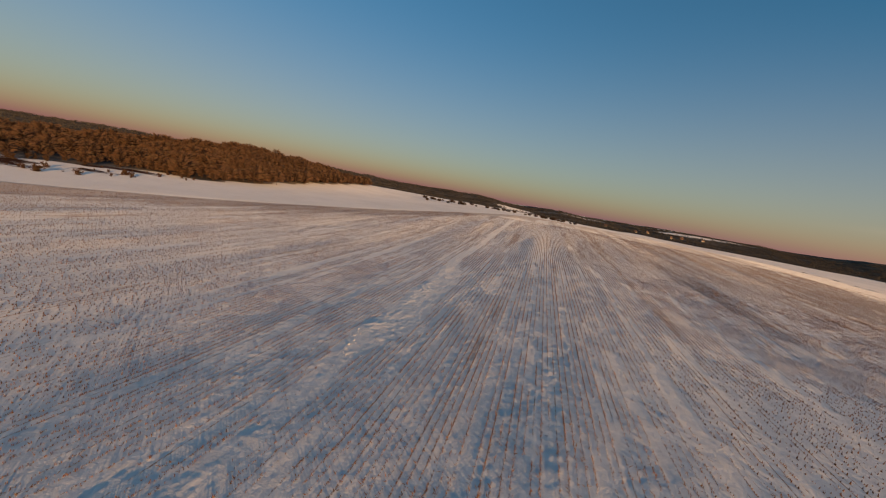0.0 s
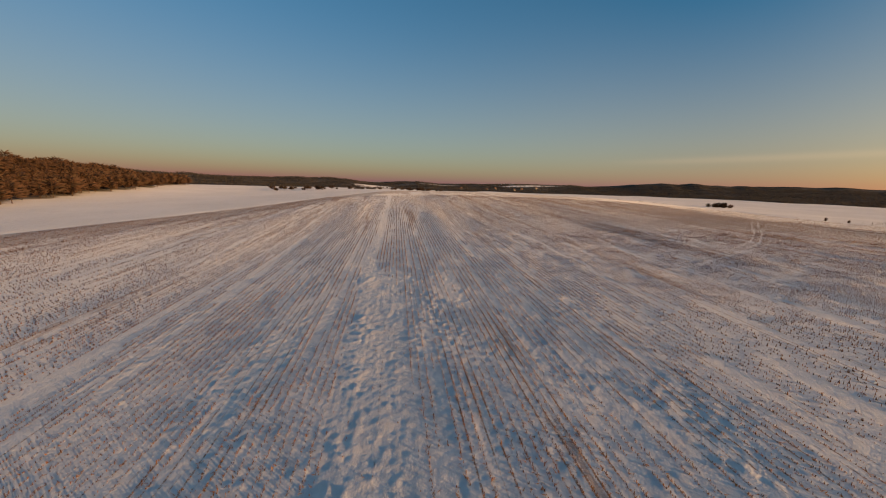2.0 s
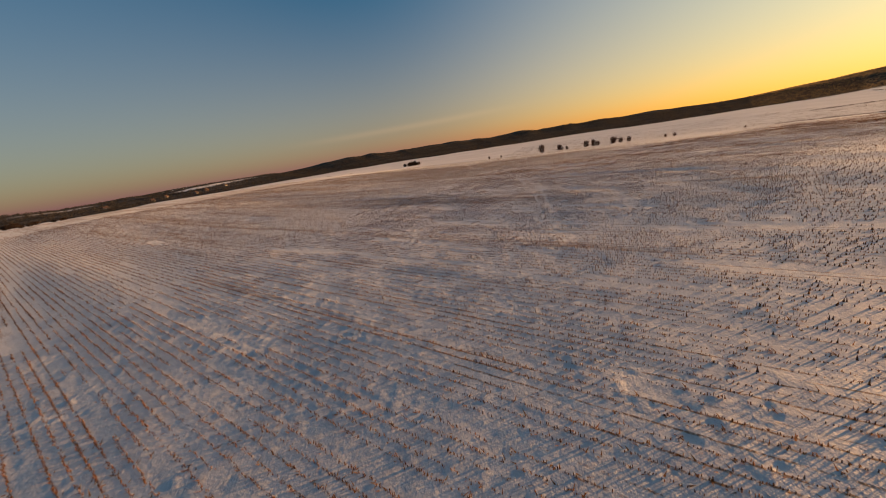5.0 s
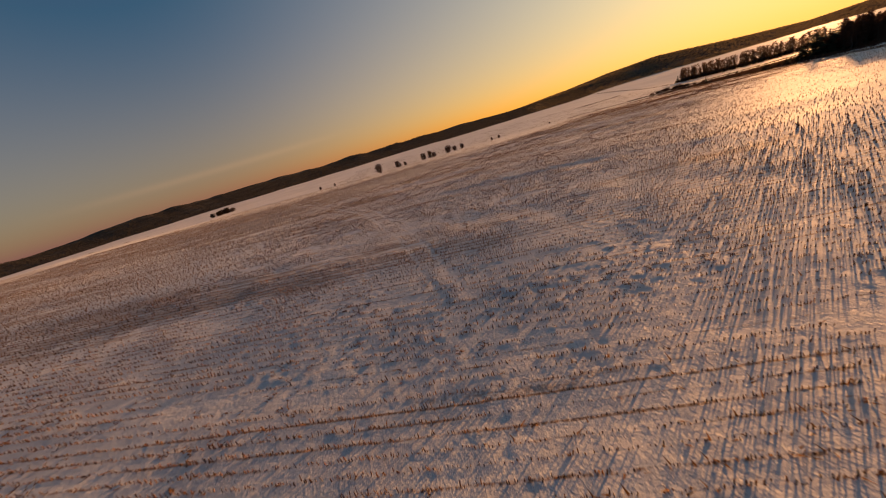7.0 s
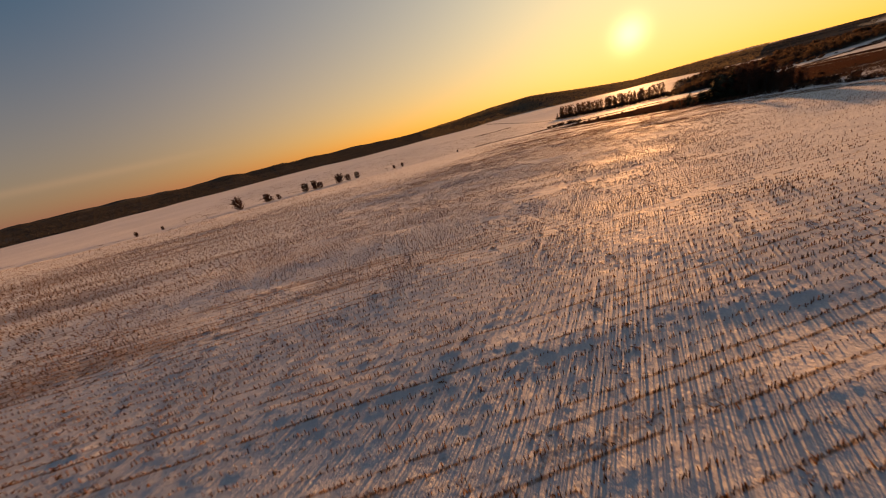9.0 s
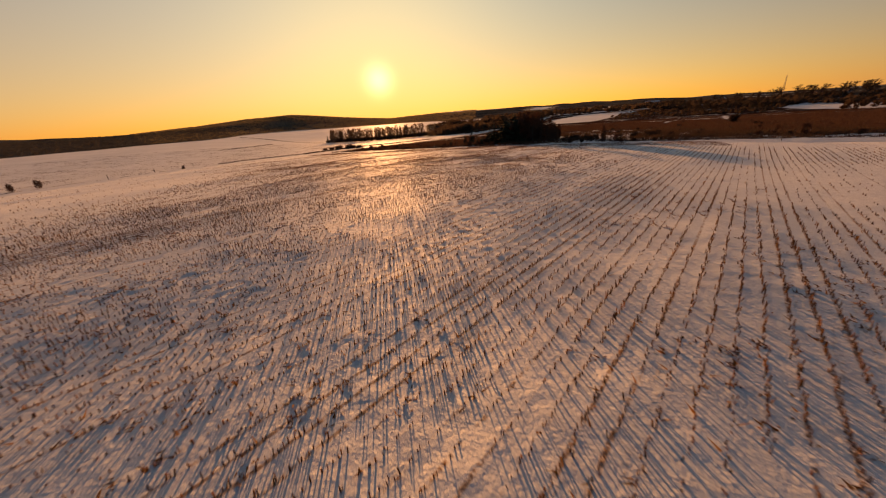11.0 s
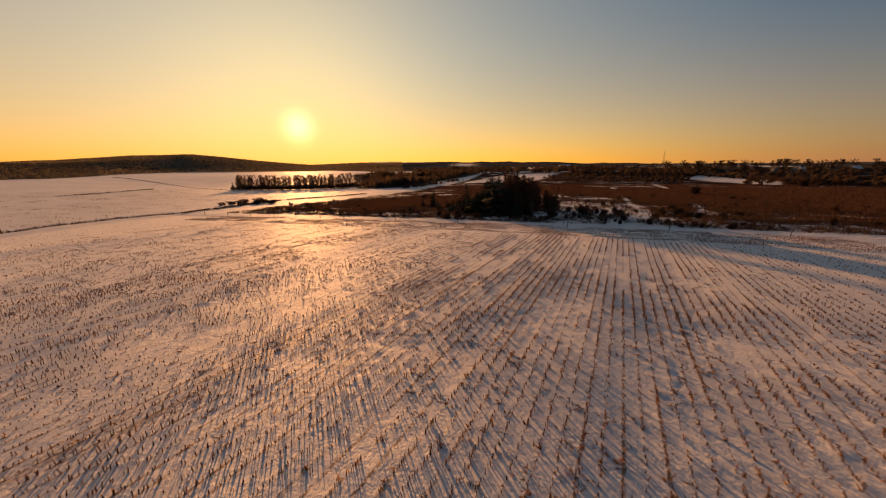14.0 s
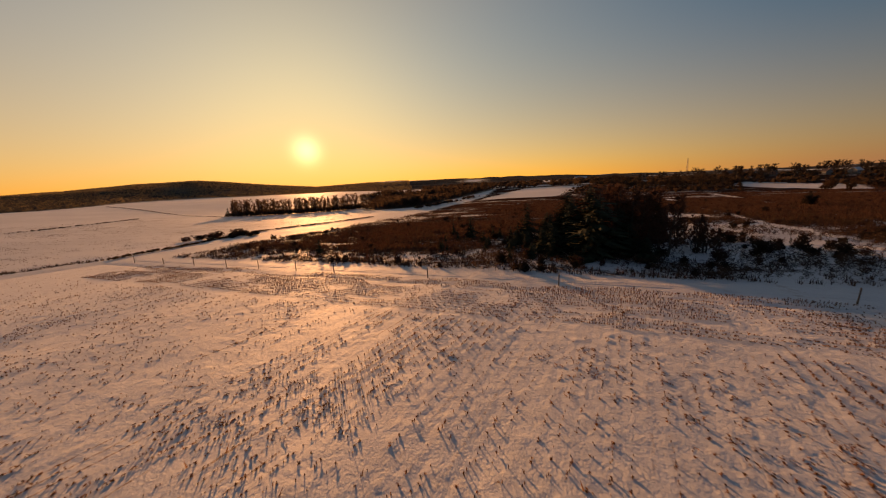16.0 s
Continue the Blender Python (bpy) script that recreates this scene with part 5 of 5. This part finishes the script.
def make_grass():
    """Dead grass standing through the snow, as slips of three-cornered blades."""
    rng = np.random.default_rng(9)
    for label, material, n, box, red in (("dead brown grass and weeds poking through snow", M_GRASS, 70000, (60, 310, -200, -60), False),
                                         ("rusty red-brown dead grass meadow", M_REED, 110000, (-120, 270, -330, -100), True)):
        x, y = rng.uniform(box[0], box[1], n), rng.uniform(box[2], box[3], n)
        m = scrub_mask(x, y)
        patch = value_noise(x / 5, y / 5, 91) * 0.25 + value_noise(x / 1.6, y / 1.6, 92) * 0.15
        keep = (m + patch > 0.74) if red else ((m + patch > 0.4) & (m < 0.9))
        keep &= rng.uniform(0, 1, n) > 0.9 * np.exp(-(((x - 135) / 30) ** 4 + ((y + 120) / 30) ** 4))
        keep &= rng.uniform(0, 1, n) < np.clip(140 / (40 + np.hypot(x - 185, y + 45)), 0, 1)
        x, y = x[keep], y[keep]
        k = 5
        n = len(x)
        a = rng.uniform(0, 2 * np.pi, (n, k))
        bx, by = x[:, None] + rng.normal(0, 0.22, (n, k)), y[:, None] + rng.normal(0, 0.22, (n, k))
        h = rng.uniform(0.35, 0.95, (n, k)) * (1.35 if red else 0.9)
        w = rng.uniform(0.04, 0.09, (n, k)) * (1.2 if red else 1.0)
        z = land(x, y)[:, None] + 0 * bx - 0.12
        v = np.stack([np.stack([bx - np.sin(a) * w, by + np.cos(a) * w, z], -1), np.stack([bx + np.sin(a) * w, by - np.cos(a) * w, z], -1),
                      np.stack([bx + np.cos(a) * h * 0.35, by + np.sin(a) * h * 0.35, z + h], -1)], 2).reshape(-1, 3)
        f = np.arange(len(v)).reshape(-1, 3)
        tagged(new("dead_grass", mesh_from("dead_grass", v, f, material)), label, "grass", kind="stuff")


make_grass()
# low heath of small shrubs in the scrub
rng = np.random.default_rng(77)
hx, hy = rng.uniform(70, 285, 30000), rng.uniform(-230, -82, 30000)
ok = (scrub_mask(hx, hy) + 0.4 * value_noise(hx / 7, hy / 7, 78) > 0.42) & (rng.uniform(0, 1, 30000) < np.exp((hy + 90) / 60) + 0.5 * np.exp(-(((hx - 135) / 32) ** 2 + ((hy + 125) / 35) ** 2)))
# and thick dark growth over the snow below the thicket
gx, gy = rng.uniform(104, 172, 5200), rng.uniform(-150, -90, 5200)
more = (gy < track_y(gx) - 6) & (value_noise(gx / 5, gy / 4, 46) + 0.4 * value_noise(gx / 1.8, gy / 1.8, 47) > -0.15 + 0.22 * (gx < 150))
hx, hy = np.r_[hx[ok], gx[more]], np.r_[hy[ok], gy[more]]
hh = rng.uniform(0.4, 1.5, len(hx)) * (0.7 + 0.5 * step(value_noise(hx / 9, hy / 9, 79), -0.2, 0.6))
v, f = twig_trees(hx, hy, land(hx, hy), hh, rng, 13)
tagged(new("scrub", mesh_from("scrub", v, f, M_HEATH)), "low dark leafless shrubs over snowy rough ground", "scrub", kind="stuff")

# weeds standing through the snow of the neighbouring field
wx, wy = rng.uniform(285, 520, 70000), rng.uniform(-290, 120, 70000)
ok = (wx > ditch_x(wy) + 5) & (near_lane(wx, wy) > 4) & (value_noise(wx / 9, wy / 3.2, 81) + 0.7 * value_noise(wx / 2.5, wy / 1.5, 82) > 0.15)
wx, wy = wx[ok], wy[ok]
n = len(wx)
wa = rng.uniform(0, 2 * np.pi, (n, 1)) + np.arange(3) * 2 * np.pi / 3
ww, wz = rng.uniform(0.06, 0.16, (n, 1)), land(wx, wy)
foot = np.stack([wx[:, None] + ww * np.cos(wa), wy[:, None] + ww * np.sin(wa), np.repeat(wz[:, None] - 0.2, 3, 1)], -1)
tip = np.stack([wx + rng.normal(0, 0.06, n), wy + rng.normal(0, 0.06, n), wz + rng.uniform(0.12, 0.32, n)], -1)[:, None]
wv, wf = np.concatenate([foot, tip], 1).reshape(-1, 3), (np.array([[0, 1, 3], [1, 2, 3], [2, 0, 3]])[None] + 4 * np.arange(n)[:, None, None]).reshape(-1, 3)
tagged(new("field_weeds", mesh_from("field_weeds", wv, wf, M_GRASS)), "short brown weeds through snow on open field", "weeds", kind="stuff")

# ---------------------------------------------------------------- lane, posts, houses, mast
def make_lane():
    pts = []
    for (ax, ay), (bx, by) in zip(LANE[:-1], LANE[1:]):
        n = max(2, int(math.hypot(bx - ax, by - ay) / 1.5))
        pts += [(ax + (bx - ax) * k / n, ay + (by - ay) * k / n) for k in range(n)]
    pts = np.array(pts + [LANE[-1]])
    for _ in range(6):
        pts[1:-1] = (pts[:-2] + 2 * pts[1:-1] + pts[2:]) / 4
    d = np.gradient(pts, axis=0)
    d /= np.linalg.norm(d, axis=1)[:, None]
    side = np.stack([d[:, 1], -d[:, 0]], 1)
    offs = np.array([-1.9, -1.6, -1.25, -0.95, -0.65, -0.3, 0.3, 0.65, 0.95, 1.25, 1.6, 1.9])
    rut = np.array([-0.25, 0.02, 0.04, 0.0, 0.04, 0.05, 0.05, 0.04, 0.0, 0.04, 0.02, -0.25])
    x = pts[:, :1] + side[:, :1] * offs
    y = pts[:, 1:] + side[:, 1:] * offs
    z = land(x, y) + rut + 0.05 * value_noise(x / 0.9, y / 0.9, 95)
    me = mesh_from("lane", np.stack([x, y, z], -1).reshape(-1, 3), grid_faces(len(pts), len(offs))[:, ::-1], M_LAND, True, (("grass", 0 * x), ("woods", 0 * x)))
    tagged(new("lane", me), "narrow farm lane under driven snow", "lane", kind="structure")


make_lane()


def post_mesh(h, r, seed):
    """A split wooden fence post with a worn, slanted top."""
    rnd = random.Random(seed)
    v, f = [], []
    levels = [(-0.3, 1.0), (0.1, 1.05), (h * 0.5, 0.95), (h * 0.93, 0.9), (h, 0.7)]
    for z, s in levels:
        for k in range(7):
            a = k * 2 * math.pi / 7
            q = r * s * (1 + 0.18 * rnd.uniform(-1, 1))
            v.append((q * math.cos(a), q * math.sin(a), z + (0.05 * math.cos(a) if z == h else 0)))
    for i in range(len(levels) - 1):
        for k in range(7):
            m = (k + 1) % 7
            f += [(i * 7 + k, i * 7 + m, i * 7 + 7 + m), (i * 7 + k, i * 7 + 7 + m, i * 7 + 7 + k)]
    n = len(v)
    v.append((0, 0, h + 0.01))
    f += [(n - 7 + k, n - 7 + (k + 1) % 7, n) for k in range(7)]
    return mesh_from("fence_post", np.array(v), np.array(f), M_POST)


POSTS = [post_mesh(1.5, 0.07, 1), post_mesh(1.35, 0.08, 2), post_mesh(1.6, 0.06, 3)]
rnd = random.Random(8)
spots = [(156, 9), (181, 2), (198.5, 2), (215.7, 2), (224.3, 1), (234, 1), (243.5, 2), (254, 2), (265, 2), (277, 3), (137, 6), (118, 4), (98, 3), (76, 3)]
for x, lean in spots:
    ob = new("fence_post", POSTS[rnd.randrange(3)])
    y = float(track_y(x))
    ob.location = (x, y, float(land(np.array(x), np.array(y))))
    ob.rotation_euler = (radians(rnd.uniform(-lean, lean)), radians(rnd.uniform(-lean, lean)), rnd.uniform(0, 6))
    tagged(ob, "weathered wooden fence post beside the snowy track", "fence post", "fence posts along the track")
for y in (-88, -74, -61, -46, -30, -15, 12, 96, 104):
    x = float(ditch_x(y)) - 1.5
    ob = new("fence_post", POSTS[rnd.randrange(3)])
    ob.location = (x, y, float(land(np.array(x), np.array(y))))
    ob.rotation_euler = (radians(rnd.uniform(-4, 4)), radians(rnd.uniform(-4, 4)), rnd.uniform(0, 6))
    tagged(ob, "weathered wooden post beside the field ditch", "fence post", "posts along the ditch")


def prism(lo, hi):
    """A box with slightly worn edges between two corners."""
    bm = bmesh.new()
    bmesh.ops.create_cube(bm, size=1.0)
    for v in bm.verts:
        for k in range(3):
            v.co[k] = lo[k] if v.co[k] < 0 else hi[k]
    bmesh.ops.bevel(bm, geom=bm.edges[:], offset=min(0.03, 0.2 * min(hi[k] - lo[k] for k in range(3))), segments=1, affect="EDGES")
    return bm


def bm_mesh(name, bm, material):
    me = bpy.data.meshes.new(name)
    bm.to_mesh(me)
    bm.free()
    me.materials.append(material)
    return me


def house(x, y, turn, w, d, eave, rise, wall_material, roof_material, label, group):
    """A gabled house: wall block, two roof slopes, chimney, framed windows."""
    ob = thing("house", x, y, label, "house", group)
    ob.rotation_euler = (0, 0, turn)
    bm = bmesh.new()
    a, b = w / 2, d / 2
    v = [bm.verts.new(p) for p in ((-a, -b, -1), (a, -b, -1), (a, b, -1), (-a, b, -1), (-a, -b, eave), (a, -b, eave), (a, b, eave), (-a, b, eave), (-a, 0, eave + rise), (a, 0, eave + rise))]
    for q in ((0, 1, 5, 4), (2, 3, 7, 6), (1, 2, 6, 9, 5), (3, 0, 4, 8, 7), (4, 5, 9, 8), (6, 7, 8, 9), (3, 2, 1, 0)):
        bm.faces.new([v[k] for k in q])
    part("wall", bm_mesh("wall", bm, wall_material), ob, "light plastered wall" if wall_material is M_WALL else "brick wall")
    for s in (-1, 1):
        L = math.hypot(b + 0.5, rise * (b + 0.5) / b)
        bm = prism((-a - 0.5, 0.0, 0.06), (a + 0.5, L, 0.32))
        r = part("roof", bm_mesh("roof", bm, roof_material), ob, "snow-covered roof slope" if roof_material is M_ROOFSNOW else "dark tiled roof slope")
        r.location = (0, 0, eave + rise)
        r.rotation_euler = (-math.atan2(rise, b), 0, 0 if s > 0 else math.pi)
    part("chimney", bm_mesh("chimney", prism((a * 0.3, -0.4, eave + rise * 0.6), (a * 0.3 + 0.6, 0.3, eave + rise + 0.9)), M_BRICK), ob, "brick chimney")
    n = max(2, int(w / 3))
    for s in (-1, 1):
        for k in range(n):
            cx = -a + (k + 0.5) * w / n
            win = part("window", bm_mesh("window", prism((cx - 0.6, s * (b + 0.03) - 0.05, 1.0), (cx + 0.6, s * (b + 0.03) + 0.05, 2.4)), M_ROOFSNOW), ob, "white window frame")
            part("pane", bm_mesh("pane", prism((cx - 0.5, s * (b + 0.07) - 0.03, 1.1), (cx + 0.5, s * (b + 0.07) + 0.03, 2.3)), M_GLASS), win)
    for s in (-1, 1):
        win = part("window", bm_mesh("window", prism((s * (a + 0.03) - 0.05, -0.6, eave - 0.4), (s * (a + 0.03) + 0.05, 0.6, eave + 0.9)), M_ROOFSNOW), ob, "white gable window frame")
        part("pane", bm_mesh("pane", prism((s * (a + 0.07) - 0.03, -0.5, eave - 0.3), (s * (a + 0.07) + 0.03, 0.5, eave + 0.8)), M_GLASS), win)
    return ob


rnd = random.Random(12)
for az, r, w in ((214.8, 640, 12), (216.8, 660, 10), (210.5, 690, 10), (208.6, 700, 10), (212.6, 680, 9), (219.5, 640, 11), (221, 660, 10), (197.1, 760, 11), (188.5, 820, 26), (206.3, 720, 10)):
    a = radians(az)
    house(185 + r * math.sin(a), -45 + r * math.cos(a), rnd.uniform(0, 3.1), w, 8.5, 3.6, 3.4, M_WALL if rnd.random() < 0.7 else M_BRICK, M_ROOFSNOW if rnd.random() < 0.6 else M_ROOF, "village house with snow lying on its roof", "village houses")
for az, r, w in ((26.5, 960, 7), (30.9, 930, 6), (32.3, 1000, 7), (35.5, 940, 6), (36.7, 1000, 6), (39.0, 1060, 7)):
    a = radians(az)
    house(-6 + r * math.sin(a), 56 + r * math.cos(a), rnd.uniform(-0.4, 0.4), w, 6.5, 2.4, 2.8, M_WALL if rnd.random() < 0.5 else M_BRICK, M_ROOF, "pale house on a wooded slope", "hillside houses")


def lattice_mast(x, y, h):
    """A slender three-legged steel lattice mast."""
    ob = thing("mast", x, y, "slender steel lattice mast above village trees", "mast")
    foot, head = 2.6, 0.5
    corner = lambda k, t: Vector((math.cos(k * 2.0944), math.sin(k * 2.0944), 0)) * (foot + (head - foot) * t) + Vector((0, 0, h * t))
    for k in range(3):
        part("leg", mesh_from("leg", *tube([corner(k, 0) - Vector((0, 0, 1)), corner(k, 0.5), corner(k, 1)], [0.28, 0.22, 0.16], 6), M_STEEL), ob)
    for i in range(9):
        for k in range(3):
            m = (k + 1) % 3
            pair = (corner(k, i / 9), corner(m, (i + 1) / 9)) if i % 2 else (corner(m, i / 9), corner(k, (i + 1) / 9))
            part("brace", mesh_from("brace", *tube(pair, [0.09, 0.09], 4), M_STEEL), ob)
    part("antenna", mesh_from("antenna", *tube([(0, 0, h), (0, 0, h + 4)], [0.1, 0.05], 5), M_STEEL), ob, "thin rod antenna")
    return ob


a = radians(202.0)
lattice_mast(185 + 900 * math.sin(a), -45 + 900 * math.cos(a), 36)


# ---------------------------------------------------------------- broken snow crust on the field
def clod_mesh(seed):
    """A jagged slab of frozen snow."""
    rnd = random.Random(seed)
    bm = bmesh.new()
    bmesh.ops.create_icosphere(bm, subdivisions=1, radius=1.0)
    for v in bm.verts:
        k = rnd.uniform(0.6, 1.2)
        v.co = Vector((v.co.x * k, v.co.y * k * 0.8, v.co.z * rnd.uniform(0.35, 0.75)))
    return bm_mesh("clod", bm, M_CRUST)


CLODS = [clod_mesh(k) for k in range(4)]


def snow_crust(spots, size, label, seed):
    """A few slabs of crust thrown up together."""
    rnd = random.Random(seed)
    x0, y0 = spots[0]
    level = lambda x, y: float(land(np.array(x), np.array(y)) + snow_relief(np.array([x]), np.array([y]))[0])
    ob = new("snow_crust")
    ob.location = (x0, y0, level(x0, y0))
    tagged(ob, label, "snow crust", "broken snow crust")
    for x, y in spots:
        for _ in range(3):
            px, py = x + rnd.uniform(-0.35, 0.35), y + rnd.uniform(-0.35, 0.35)
            c = part("clod", CLODS[rnd.randrange(4)], ob)
            s = size * rnd.uniform(0.5, 1.2)
            c.location = (px - x0, py - y0, level(px, py) - level(x0, y0) + 0.12 * s)
            c.scale = (s, s * rnd.uniform(0.5, 1.0), s * rnd.uniform(0.6, 1.1))
            c.rotation_euler = (rnd.uniform(-0.5, 0.5), rnd.uniform(-0.5, 0.5), rnd.uniform(0, 6))


snow_crust([(-10.1 + 0.25 * math.sin(k * 1.3), 47.2 - 0.75 * k) for k in range(12)], 0.13, "broken line of thrown-up snow crust along a row", 1)
for k, (x, y) in enumerate(((21.4, 65.6), (18.5, 66.5), (168.3, -30.4), (175.0, -50.2), (171, -48.2), (168, -48.2))):
    snow_crust([(x, y), (x + 0.4, y + 0.2)], 0.15, "small heap of broken snow crust on the stubble", 20 + k)
snow_crust([(46.9 - 0.4 * k, 68.3 + 0.25 * math.sin(k)) for k in range(5)], 0.12, "curved lip of broken snow crust on the stubble", 40)

for k in range(8):
    x, y = 78.2 - 1.25 * k, 77.6 - 0.25 * k + 0.2 * math.sin(1.9 * k)
    snow_crust([(x, y), (x - 0.5, y - 0.1)], 0.11, "line of small snow clods thrown up beside footprints", 60 + k)
